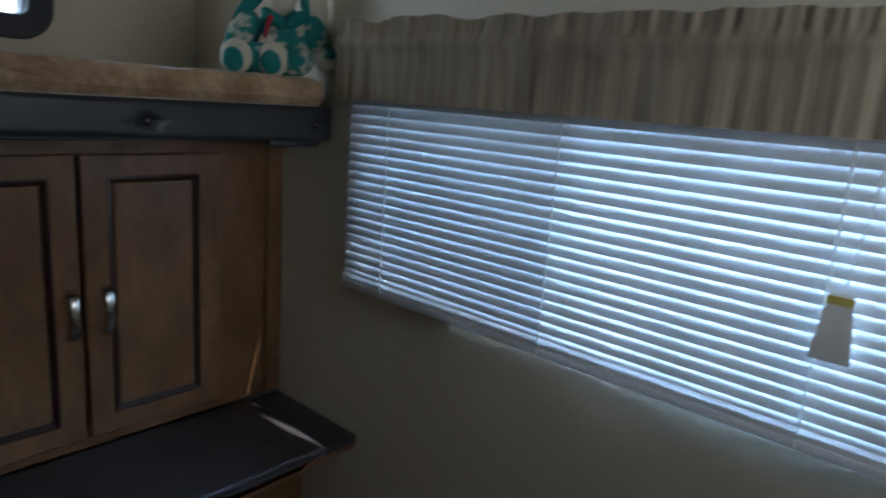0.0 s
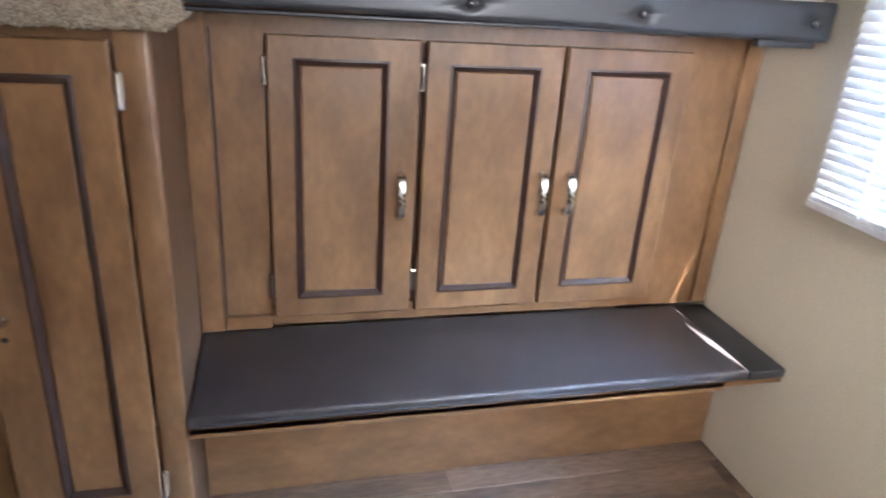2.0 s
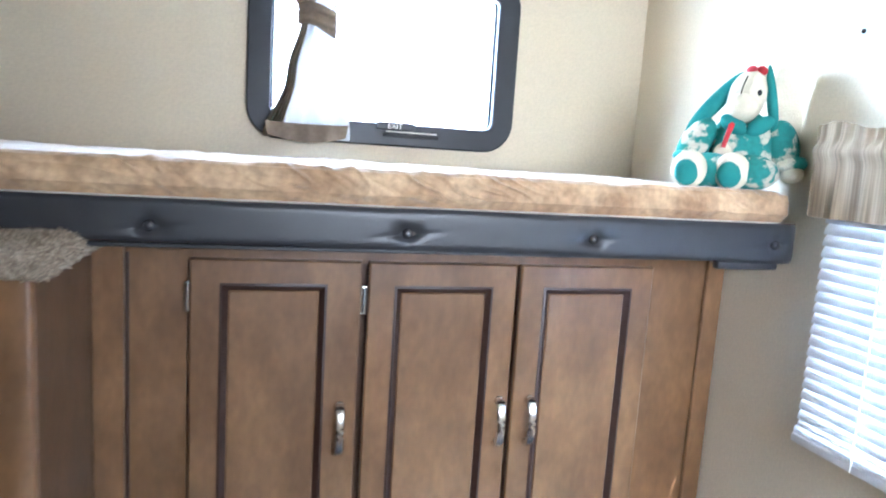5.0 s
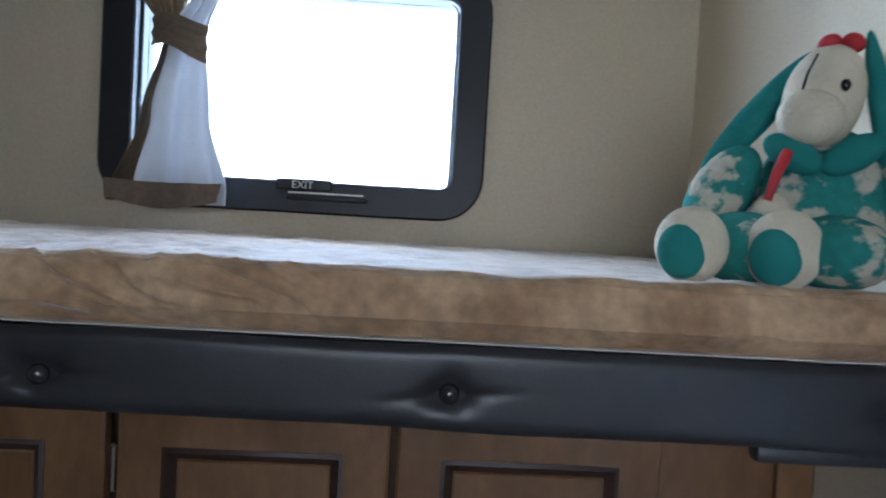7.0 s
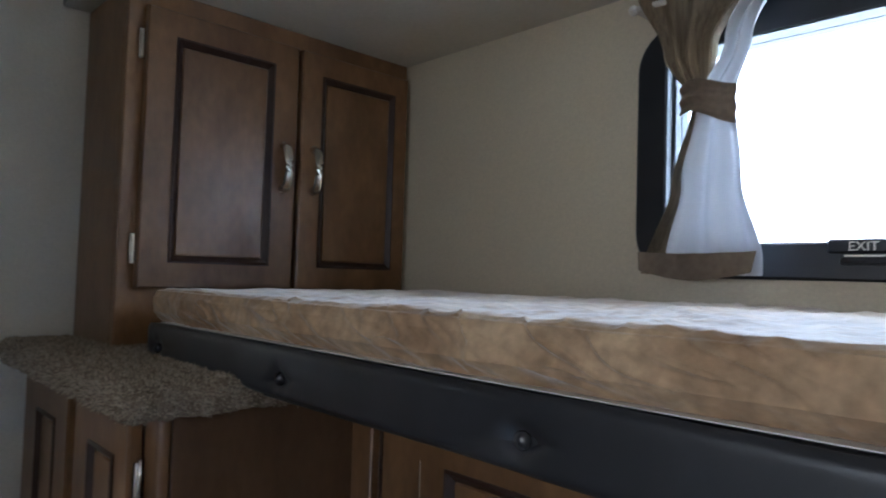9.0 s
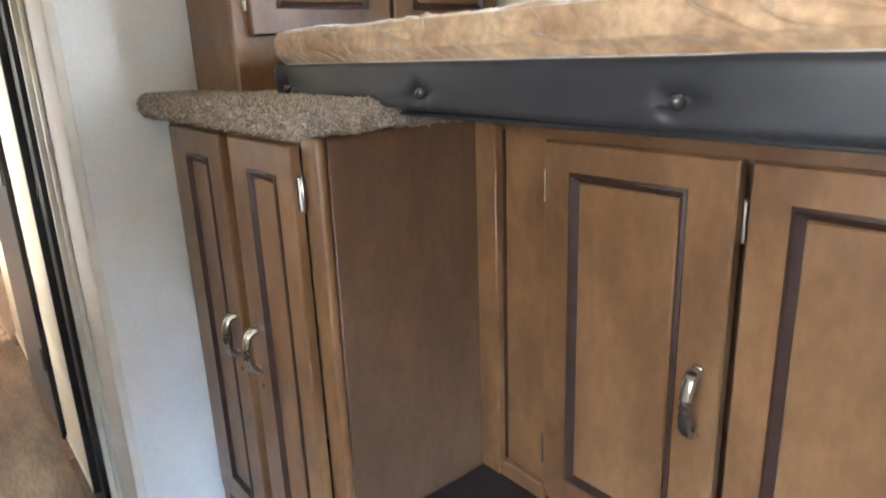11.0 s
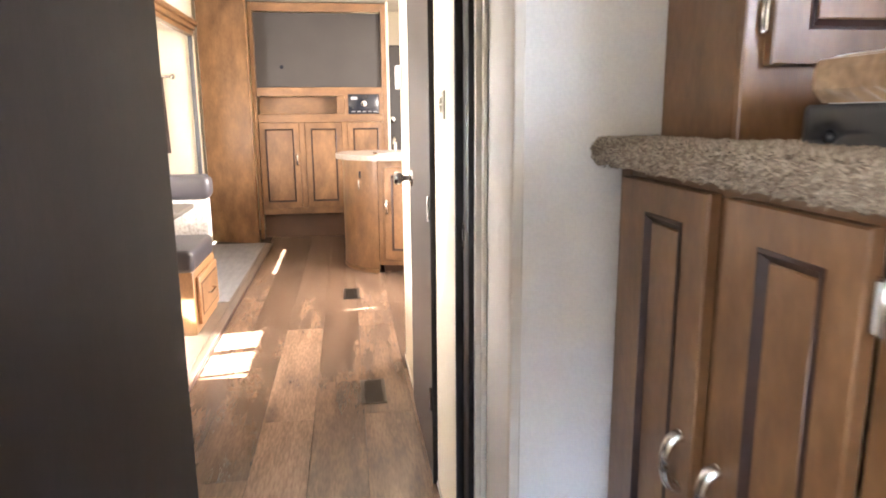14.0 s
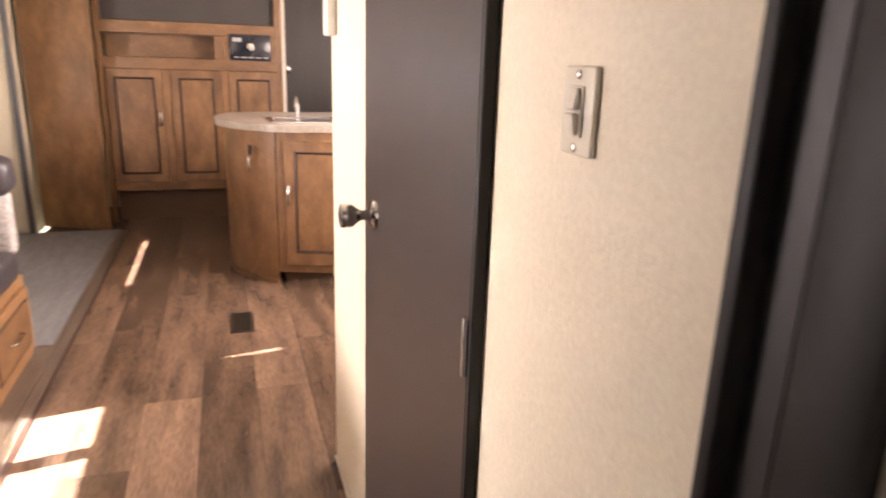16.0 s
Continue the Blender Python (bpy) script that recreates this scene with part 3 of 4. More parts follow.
part("kick_rail", box_bm(-1.79, -1.445, -0.320, -0.306, 0.0, 0.154), WOOD_H, ward)
part("back_panel", box_bm(-2.100, -1.411, -0.02, -0.004, 0.0, 1.118), WALL_WHITE, ward, "pale inner back panel")
part("body_floor", box_bm(-2.100, -1.411, -0.305, -0.021, 0.135, 0.150), KICK_SHADE, ward)
cab_door(ward, -1.702, -1.448, 0.155, 1.102, -0.345, -1.617, -1.509, 0.235, 1.043, (-1.668, 0.674), ((-1.441, 1.023), (-1.441, 0.235)))
cab_door(ward, -2.045, -1.745, 0.155, 1.102, -0.345, -1.938, -1.822, 0.235, 1.043, (-1.776, 0.674))
for sx in (-1.668, -1.776):
    part("catch_screw", ball_bm((sx, -0.346, 0.594), (0.006, 0.002, 0.006), 8), VENT, ward)

shelf = thing("carpeted_shelf", "speckled beige carpeted top of the wardrobe", "shelf")


bm = box_bm(-2.1075, -1.353, -0.388, 0.0, 1.121, 1.168, 0.017, 4)
bmesh.ops.subdivide_edges(bm, edges=[e for e in bm.edges if e.calc_length() > 0.1], cuts=60, use_grid_fill=True)
for v in bm.verts:
    q = v.co * 85
    v.co += 0.0055 * Vector((noise.noise(q), noise.noise(q + Vector((7, 0, 0))), noise.noise(q + Vector((0, 7, 0)))))
bm.normal_update()
rnd = random.Random(5)
spots = []
for f in bm.faces:
    c = f.calc_center_median()
    if f.normal.z < -0.7 or c.y > -0.01 or c.x < -2.10:
        continue
    spots.append((c.copy(), f.normal.copy(), f.calc_area()))
part("carpet", bm, CARPET, shelf)
vt, fc = [], []
for c, nrm, area in spots:
    side = nrm.cross(Vector((0.3, 0.5, 0.8))).normalized()
    up = nrm.cross(side)
    for k in range(int(area / 1.3e-5) + (rnd.random() < (area / 1.3e-5) % 1)):
        s = math.sqrt(area) * 0.8
        p = c + side * rnd.uniform(-s, s) + up * rnd.uniform(-s, s) - nrm * 0.002
        tip = p + (nrm + side * rnd.uniform(-.6, .6) + up * rnd.uniform(-.6, .6)) * rnd.uniform(0.0045, 0.008)
        a, b2 = side * 0.0020, up * 0.0020
        o = len(vt)
        vt += [p + a, p - a * 0.5 + b2, p - a * 0.5 - b2, tip]
        fc += [(o, o + 1, o + 3), (o + 1, o + 2, o + 3), (o + 2, o, o + 3)]
me = bpy.data.meshes.new("carpet_nap")
me.from_pydata([tuple(p) for p in vt], [], fc)
me.materials.append(PILE)
pile = new("carpet_nap", me)
pile.parent = shelf
tagged(pile, kind="stuff")

# ---------------------------------------------------------------- upper cabinet at the bunk's foot
# local x runs along the world's y, local -y looks along the world's +x
upper = thing("upper_cabinet", "brown stained maple upper cabinet with two framed doors", "cabinet", pose(-1.829, 0, 0, 0, 0, 90))
part("face_frame", box_frame(-0.246, 0.488, 1.168, 1.899, -0.21, 0.46, 1.29, 1.85, 0.02, 0.038), WOOD, upper)
part("side_panel", box_bm(-0.246, -0.230, 0.039, 0.277, 1.168, 1.899, 0.002, 1), WOOD, upper)
part("back_panel", box_bm(-0.229, 0.488, 0.039, 0.05, 1.17, 1.899), KICK_SHADE, upper)
cab_door(upper, -0.212, 0.136, 1.284, 1.855, 0.0, -0.148, 0.068, 1.342, 1.796, (0.102, 1.565), ((-0.218, 1.775), (-0.218, 1.362)))
cab_door(upper, 0.148, 0.476, 1.284, 1.855, 0.0, 0.208, 0.425, 1.342, 1.796, (0.183, 1.568))




# ---------------------------------------------------------------- windows
def rounded_ring(x0, x1, z0, z1, r, border, y0, y1, seg=8):
    """A window frame with rounded corners in the xz plane."""
    bm = bmesh.new()

    def loop(ins, y, rr):
        pts = []
        for cx, cz, a in ((x1 - r, z1 - r, 0), (x0 + r, z1 - r, 90), (x0 + r, z0 + r, 180), (x1 - r, z0 + r, 270)):
            for i in range(seg + 1):
                t = radians(a + 90 * i / seg)
                pts.append(bm.verts.new((cx + rr * math.cos(t) + 0, y, cz + rr * math.sin(t))))
        return pts
    rin = max(0.008, r - border)
    loops = [loop(0, y1, r), loop(0, y0 + 0.004, r), loop(0, y0, r - 0.004), loop(0, y0, rin + 0.004), loop(0, y0 + 0.004, rin), loop(0, y1, rin)]
    n = len(loops[0])
    for k in range(6):
        p, q = loops[k], loops[(k + 1) % 6]
        for i in range(n):
            j = (i + 1) % n
            bm.faces.new((p[i], p[j], q[j], q[i]))
    bmesh.ops.recalc_face_normals(bm, faces=bm.faces)
    return bm


exit_win = tagged(thing("window_exit", "black framed emergency exit window with rounded corners", "window"), kind="structure")
part("window_frame", rounded_ring(-1.134, -0.404, 1.335, 1.815, 0.085, 0.062, 0.470, 0.491), FRAME_BLACK, exit_win)
part("window_liner", rounded_ring(-1.074, -0.463, 1.386, 1.764, 0.030, 0.008, 0.493, 0.549), FRAME_BLACK, exit_win)
pane = part("pane", box_bm(-1.066, -0.471, 0.520, 0.524, 1.394, 1.756), PANE, exit_win, smooth=False)
pane.visible_shadow = False
part("latch_bar", box_bm(-0.776, -0.622, 0.455, 0.469, 1.360, 1.372, 0.004, 2), FRAME_BLACK, exit_win, "black exit latch bar")
part("latch_lip", box_bm(-0.770, -0.630, 0.4545, 0.456, 1.3725, 1.3755), WHITE_PLASTIC, exit_win)
part("latch_catch", box_bm(-0.795, -0.690, 0.458, 0.470, 1.378, 1.400, 0.003, 1), FRAME_BLACK, exit_win)
txt = bpy.data.curves.new("sign_text", "FONT")
txt.body, txt.size, txt.extrude, txt.align_x = "EXIT", 0.020, 0.0006, "CENTER"
txt.materials.append(WHITE_PLASTIC)
ex = new("exit_lettering", txt)
ex.parent = exit_win
ex.matrix_basis = pose(-0.745, 0.4575, 1.382, 90, 0, 0)
tagged(ex, "raised EXIT lettering")

side_win = tagged(thing("window_side", "wide low window in a dark frame behind the blind", "window"), kind="structure")
bm = ring_bm(-1.458, -0.342, 0.792, 1.268, 0.018, 0.0, 0.04)
part("window_frame", bm, FRAME_BLACK, side_win, m=pose(0.05, 0, 0, 0, 0, -90) @ Matrix.Diagonal((-1, 1, 1, 1)))
# Added strips hidden by the blind; they stop sun leaking past its edges.
for y0, y1, z0, z1 in ((-0.341, -0.325, 0.816, 1.285), (-1.475, -1.459, 0.79, 1.285), (-1.458, -0.342, 1.269, 1.285), (-0.62, -0.325, 0.791, 0.815)):
    part("sun_stop", box_bm(-0.0185, -0.0005, y0, y1, z0, z1, 0.002, 1), WHITE_PLASTIC, side_win)
part("mullion", box_bm(0.012, 0.040, -0.893, -0.881, 0.822, 1.248), TRIM_GREY, side_win)
for y0, y1 in ((-1.44, -0.893), (-0.881, -0.360)):
    pn = part("pane", box_bm(0.026, 0.030, y0, y1, 0.822, 1.248), PANE, side_win, smooth=False)
    pn.visible_shadow = False

# Added screen; it dims the lamp's light through this half.
part("insect_screen", box_bm(0.0435, 0.0445, -0.881, -0.360, 0.812, 1.25), SCREEN, side_win, "grey insect screen added to dim the sliding half", smooth=False)

# ---------------------------------------------------------------- blind and valance
blind = thing("venetian_blind", "white aluminium venetian blind hanging closed half way", "blind")
part("headrail", box_bm(-0.055, -0.018, -1.49, -0.302, 1.252, 1.285, 0.003, 1), SLAT, blind)
part("bottom_rail", box_bm(-0.050, -0.0215, -1.49, -0.300, 0.798, 0.815, 0.004, 2), SLAT, blind)
slat_me = None
N_SLATS = 20
for k in range(N_SLATS):
    z = 0.834 + k * (1.250 - 0.834) / (N_SLATS - 1)
    if slat_me is None:
        def slat(u, v):
            s = (v - 0.5)
            return (-0.0135 * s - 0.0035 * (1 - 4 * s * s), -1.488 + 1.186 * u, -0.0242 * s + 0.0028 * (1 - 4 * s * s))
        so = part("slat", sheet_bm(slat, 2, 6, 0.0009), SLAT, blind, m=pose(-0.034, 0, z))
        slat_me = so.data
    else:
        so = new("slat", slat_me)
        so.parent = blind
        so.matrix_basis = pose(-0.034, 0, z, 0, random.uniform(-1.5, 1.5), 0)
for k in range(4):
    so = new("slat", slat_me)
    so.parent = blind
    so.matrix_basis = pose(-0.034, 0, 0.8185 + 0.0035 * k, 0, 40, 0)
for cy in (-0.443, -0.886, -1.345):
    bm = tube_bm([(-0.050, cy, 0.80), (-0.050, cy, 1.256)], 0.0017, 6)
    tube_bm([(-0.018, cy, 0.80), (-0.018, cy, 1.256)], 0.0013, 6, bm)
    part("ladder_cord", bm, CORD, blind)
part("pull_cord", tube_bm([(-0.052, -1.385, 1.25), (-0.056, -1.378, 1.15), (-0.058, -1.368, 1.05)], 0.0012, 6), CORD, blind)
part("pull_tag", sheet_bm(lambda u, v: (-0.060 - 0.004 * math.sin(3 * v), -1.366 + (u - 0.5) * (0.03 + 0.024 * v), 1.047 - 0.100 * v), 4, 6, 0.001), WHITE_PLASTIC, blind, "white paper tag")
part("tag_band", box_bm(-0.0625, -0.0605, -1.383, -1.349, 1.030, 1.042), material("yellow_band", (0.55, 0.45, 0.10), 0.6), blind, "yellow band on the tag")

valance = thing("window_valance", "gathered taupe striped linen valance with a ruffled top", "valance")


def valance_skin(u, v):
    y = -0.288 - 1.30 * u
    z = 1.248 + 0.008 * u + (0.172 - 0.006 * u) * v
    gather = max(0.25, 1 - u * 0.75)
    w = noise.noise((y * 16, 0.0, 0.3)) + 0.6 * noise.noise((y * 42, 2.0, 0.1))
    amp = (0.016 * (1 - v) + 0.004) * gather
    if v > 0.80:
        amp = 0.007 * gather + 0.002
        w = noise.noise((y * 75, 4.0, 0.6)) * 1.3
        z += 0.014 * noise.noise((y * 11, 7.0, 0.2)) * max(0, (v - 0.9) * 10)
    pocket = 0.010 * math.exp(-((v - 0.72) / 0.09) ** 2)
    return (-0.072 - amp * w - pocket, y, z)


part("cloth", sheet_bm(valance_skin, 420, 22, 0.0015), VALANCE, valance)
part("return_end", sheet_bm(lambda u, v: (-0.004 - 0.068 * u, -0.287 + 0.004 * noise.noise((u * 9, v * 4, 0)), 1.252 + 0.170 * v), 8, 10, 0.0015), VALANCE, valance)
part("rod", box_bm(-0.068, -0.058, -1.585, -0.292, 1.345, 1.372, 0.003, 1), WHITE_PLASTIC, valance, "flat white curtain rod")

# ---------------------------------------------------------------- tied curtain at the exit window
curtain = thing("tied_curtain", "tied-back curtain, taupe outside with a white lining", "curtain", pose(0.026, 0, 0))
WAIST = 1.640


def curtain_half(x_of, y0, folds, phase):
    def f(u, v):
        z = 1.872 - (1.872 - 1.340) * v
        a, b = x_of(z)
        x = a + (b - a) * u
        y = y0 - 0.016 * math.sin(u * folds * math.pi + phase) * (0.35 + 0.65 * abs(z - WAIST) / 0.25) + 0.006 * noise.noise((x * 30, z * 12, phase))
        return (x, y, z)
    return f


def blend(z, pts):
    for (za, a), (zb, b) in zip(pts, pts[1:]):
        if zb <= z <= za:
            t = (za - z) / (za - zb)
            t = t * t * (3 - 2 * t)
            return a + (b - a) * t
    return pts[-1][1]


def left_x(z):
    return (blend(z, ((1.873, -1.138), (1.74, -1.085), (1.64, -1.030), (1.50, -1.062), (1.33, -1.118))),
            blend(z, ((1.873, -0.890), (1.74, -0.985), (1.64, -1.000), (1.50, -1.032), (1.33, -1.075))))


def right_x(z):
    return (blend(z, ((1.873, -0.905), (1.74, -0.965), (1.64, -1.012), (1.50, -1.038), (1.36, -1.065))),
            blend(z, ((1.873, -0.862), (1.74, -0.920), (1.64, -0.948), (1.50, -0.935), (1.36, -0.898))))


part("outer_cloth", sheet_bm(curtain_half(left_x, 0.435, 9, 0.4), 60, 50, 0.0012), CURTAIN_T, curtain)
part("lining", sheet_bm(curtain_half(right_x, 0.425, 4, 1.1), 50, 50, 0.0012), CURTAIN_W, curtain, "white curtain lining turned outwards")
part("hem", sheet_bm(lambda u, v: (-1.112 + 0.208 * u + 0.006 * v * (1 - 2 * u), 0.398 - 0.006 * v + 0.006 * math.sin(u * 7) + 0.003 * math.sin(u * 23), 1.379 - 0.034 * v - 0.012 * math.sin(u * math.pi) * (0.3 + v)), 40, 8, 0.0015), HEM, curtain, "plain taupe hem")
part("tieback", sheet_bm(lambda u, v: (-1.040 + 0.098 * u, 0.408 - 0.020 * math.sin(math.pi * u) - 0.004 * math.sin(v * 14 + 3 * u), 1.668 - 0.050 * v - 0.016 * u * (0.3 + v) + 0.006 * math.sin(u * 5)), 30, 16, 0.003), HEM, curtain, "broad taupe tie band")
part("rod", tube_bm([(-1.15, 0.440, 1.846), (-0.40, 0.440, 1.846)], 0.006, 8), WHITE_PLASTIC, curtain)
part("rod_end", ball_bm((-1.153, 0.440, 1.846), (0.010, 0.010, 0.010), 10), WHITE_PLASTIC, curtain)
part("bracket", box_bm(-1.149, -1.139, 0.440, 0.491, 1.840, 1.852), WHITE_PLASTIC, curtain)

paper = thing("wall_paper_sheet", "pale blue paper sheet pinned to the window wall", "paper")
part("sheet", sheet_bm(lambda u, v: (-0.003 - 0.004 * u * v, -0.286 - 0.215 * u, 1.592 + 0.20 * v), 6, 6, 0.0006), PAPER, paper)
part("pin", ball_bm((-0.006, -0.292, 1.600), (0.004, 0.005, 0.005), 8), PLUSH_DARK, paper)

# ---------------------------------------------------------------- plush rabbit: one plain mesh
def plush_rabbit():
    cx, cy, cz = -0.104, -0.125, 1.288
    chunks = []
    V = lambda x, y, z: (cx + x, cy + y, cz + z)
    rot = lambda a, ax: Matrix.Rotation(radians(a), 4, ax)
    chunks.append((0, ball_bm(V(0.0, 0.02, 0.085), (0.078, 0.065, 0.090), 28)))
    # head, tapering to the muzzle
    chunks.append((1, ball_bm(V(-0.010, -0.012, 0.200), (0.043, 0.046, 0.058), 24, turn=rot(14, "Y"))))
    chunks.append((1, ball_bm(V(-0.024, -0.042, 0.176), (0.036, 0.032, 0.030), 20)))
    # ears: teal fronts, one with its cream lining turned out
    chunks.append((1, ball_bm(V(0.086, -0.004, 0.182), (0.034, 0.011, 0.088), 22, turn=rot(-14, "Y"))))
    chunks.append((4, ball_bm(V(0.050, -0.014, 0.184), (0.012, 0.013, 0.088), 18, turn=rot(-12, "Y"))))
    chunks.append((4, ball_bm(V(-0.076, 0.002, 0.186), (0.019, 0.014, 0.092), 20, turn=rot(42, "Y"))))
    for s, tilt, ax in ((-1, 34, -0.112), (1, -16, 0.088)):
        chunks.append((0, ball_bm(V(ax, -0.005, 0.098), (0.036, 0.036, 0.060), 20, turn=rot(tilt, "Y"))))
        chunks.append((0, ball_bm(V(ax + s * 0.016, -0.022, 0.058), (0.040, 0.034, 0.020), 18, turn=rot(s * -14, "Y"))))
        chunks.append((1, ball_bm(V(ax + s * 0.018, -0.034, 0.040), (0.027, 0.026, 0.020), 16)))
    # belly patch between the legs
    chunks.append((1, ball_bm(V(-0.058, -0.044, 0.072), (0.022, 0.020, 0.026), 16)))
    chunks.append((0, ball_bm(V(-0.088, -0.050, 0.038), (0.046, 0.078, 0.038), 20, turn=rot(38, "Z"))))
    chunks.append((0, ball_bm(V(0.008, -0.056, 0.038), (0.056, 0.074, 0.038), 20, turn=rot(14, "Z"))))
    for fx in (-0.140, -0.046):
        chunks.append((1, ball_bm(V(fx, -0.100, 0.038), (0.040, 0.028, 0.040), 20)))
        chunks.append((4, ball_bm(V(fx - 0.008, -0.115, 0.032), (0.028, 0.018, 0.029), 18)))
    # collar points
    for s in (-1, 1):
        chunks.append((4, ball_bm(V(s * 0.030 - 0.010, -0.044, 0.138), (0.034, 0.014, 0.018), 16, turn=rot(s * -26, "Y"))))
    # ribbon bow on the head, ribbon at the neck, seam, eye and nose
    for s in (-1, 1):
        chunks.append((2, ball_bm(V(0.004 + s * 0.012, -0.020, 0.256), (0.013, 0.012, 0.010), 12, turn=rot(s * 20, "Y"))))
    chunks.append((2, tube_bm([V(-0.046, -0.054, 0.138), V(-0.056, -0.068, 0.116), V(-0.064, -0.070, 0.088)], [0.007, 0.006, 0.005], 8)))
    chunks.append((3, ball_bm(V(0.006, -0.055, 0.206), (0.0055, 0.004, 0.0065), 10)))
    chunks.append((3, tube_bm([V(-0.022, -0.046, 0.240), V(-0.032, -0.056, 0.218), V(-0.036, -0.060, 0.202)], 0.0014, 6)))
    bm = bmesh.new()
    for mi, c in chunks:
        for f in c.faces:
            f.material_index = mi
        join(bm, c)
    at = Vector((cx, cy, cz))
    bmesh.ops.rotate(bm, cent=at, matrix=Matrix.Rotation(radians(-24), 3, "Z"), verts=bm.verts)
    bmesh.ops.scale(bm, vec=(0.87, 0.88, 0.96), space=Matrix.Translation(-at), verts=bm.verts)
    ob = part("plush_rabbit", bm, PLUSH_TEAL)
    for m in (PLUSH_CREAM, PLUSH_RED, PLUSH_DARK, PLUSH_PLAIN):
        ob.data.materials.append(m)
    return tagged(ob, "floppy-eared plush rabbit in a teal floral suit", "plush toy")


plush_rabbit()

# ---------------------------------------------------------------- doorway, hallway
jamb = tagged(thing("door_frame_bunk", "black door jamb with cream trim at the bunk room doorway", "door frame"), kind="structure")
part("casing", box_bm(-2.495, -2.4815, -0.589, -0.534, 0.0, 1.90, 0.003, 2), JAMB, jamb, "black hallway casing")
part("rabbet", box_bm(-2.481, -2.4495, -0.570, -0.534, 0.0, 1.88, 0.002, 1), CASING_DARK, jamb)
part("stop", box_bm(-2.449, -2.3925, -0.573, -0.534, 0.0, 1.88, 0.004, 2), JAMB, jamb)
part("casing", box_bm(-2.392, -2.3735, -0.560, -0.534, 0.0, 1.90, 0.004, 2), TRIM_CREAM, jamb)
part("casing", box_bm(-2.373, -2.355, -0.546, -0.534, 0.0, 1.90, 0.004, 2), TRIM_CREAM, jamb)
plate = part("strike_plate", box_bm(-2.4795, -2.4505, -0.5730, -0.5702, 0.890, 0.955, 0.001, 1), NICKEL, jamb, "chrome strike plate")
part("latch_slot", box_bm(-2.472, -2.458, -0.5738, -0.5731, 0.908, 0.938), JAMB, plate)
for sz in (0.898, 0.948):
    part("screw", ball_bm((-2.465, -0.5731, sz), (0.0035, 0.0012, 0.0035), 8), CHROME, plate)
part("hinge_jamb", box_bm(-2.46, -2.372, -1.2845, -1.266, 0.0, 1.88, 0.003, 1), JAMB, jamb)
part("hinge_stile", box_bm(-2.205, -2.155, -1.2845, -1.212, 0.0, 1.90, 0.004, 2), JAMB, jamb)
part("head", box_bm(-2.46, -2.38, -1.265, -0.574, 1.86, 1.8795, 0.003, 1), JAMB, jamb)
structure("trim_corner", box_bm(-2.124, -2.101, -0.541, -0.518, 0.0, 2.3, 0.004, 2), TRIM_CREAM, "cream corner moulding on the wall edge", "trim")
structure("trim_base", box_bm(-2.354, -2.125, -0.537, -0.5332, 0.0, 0.012), TRIM_CREAM, "thin cream base bead", "trim")
structure("trim_base_hall", box_bm(-2.887, -2.497, -0.590, -0.5852, 0.0, 0.012), TRIM_CREAM, "thin cream base bead", "trim")
structure("trim_base_far", box_bm(-4.11, -3.58, -0.590, -0.5852, 0.0, 0.012), TRIM_CREAM, "thin cream base bead", "trim")
structure("trim_base_wardrobe", box_bm(-2.1078, -2.102, -0.517, -0.346, 0.0, 0.012), TRIM_CREAM, "thin cream base bead", "trim")


def door_knob(parent, m):
    """A round privacy knob on its rose, pointing along the local -y."""
    bm = tube_bm([(0, 0, 0), (0, -0.006, 0), (0, -0.010, 0)], [0.033, 0.032, 0.020], 20)
    k = part("door_knob", bm, CHROME, parent, "chrome door knob", m)
    prof = ((0.010, 0.011), (0.028, 0.010), (0.036, 0.014), (0.046, 0.023), (0.060, 0.026), (0.070, 0.023), (0.073, 0.012))
    part("grip", tube_bm([(0, -d, 0) for d, r in prof], [r for d, r in prof], 20), CHROME, k)
    return k


bath_door = tagged(thing("door_bath", "flat dark brown bathroom door, closed, with a chrome knob", "door"), kind="structure")
part("leaf", box_bm(-3.565, -2.905, -0.600, -0.565, 0.008, 1.85, 0.002, 1), DOOR_BROWN, bath_door)
part("jamb_strip", box_bm(-2.902, -2.888, -0.602, -0.5855, 0.0, 1.87, 0.002, 1), JAMB, bath_door)
door_knob(bath_door, pose(-3.465, -0.600, 0.975))
for hz in (0.30, 0.93, 1.62):
    part("door_hinge", tube_bm([(-2.904, -0.604, hz - 0.04), (-2.904, -0.604, hz + 0.04)], 0.006, 8), NICKEL, bath_door)

# The open leaf is placed to fit the camera's view.
bunk_door = tagged(thing("door_bunk", "flat dark brown bunk room door, standing open", "door", pose(-2.145, -1.184, 0, 0, 0, -19.5)), kind="structure")
part("leaf", box_bm(0.0, 0.560, -0.018, 0.018, 0.010, 1.85, 0.002, 1), DOOR_BROWN, bunk_door)
door_knob(bunk_door, pose(0.502, 0.018, 0.925, 0, 0, 180))

switch = thing("light_switch", "ivory double rocker light switch on the hallway wall", "light switch")
SX = -2.692
part("plate", box_bm(SX - 0.027, SX + 0.027, -0.5910, -0.5852, 1.203, 1.279, 0.006, 3), PLASTIC_IVORY, switch)
part("inset", box_bm(SX - 0.012, SX + 0.012, -0.5935, -0.5911, 1.219, 1.263, 0.002, 1), PLASTIC_IVORY, switch)
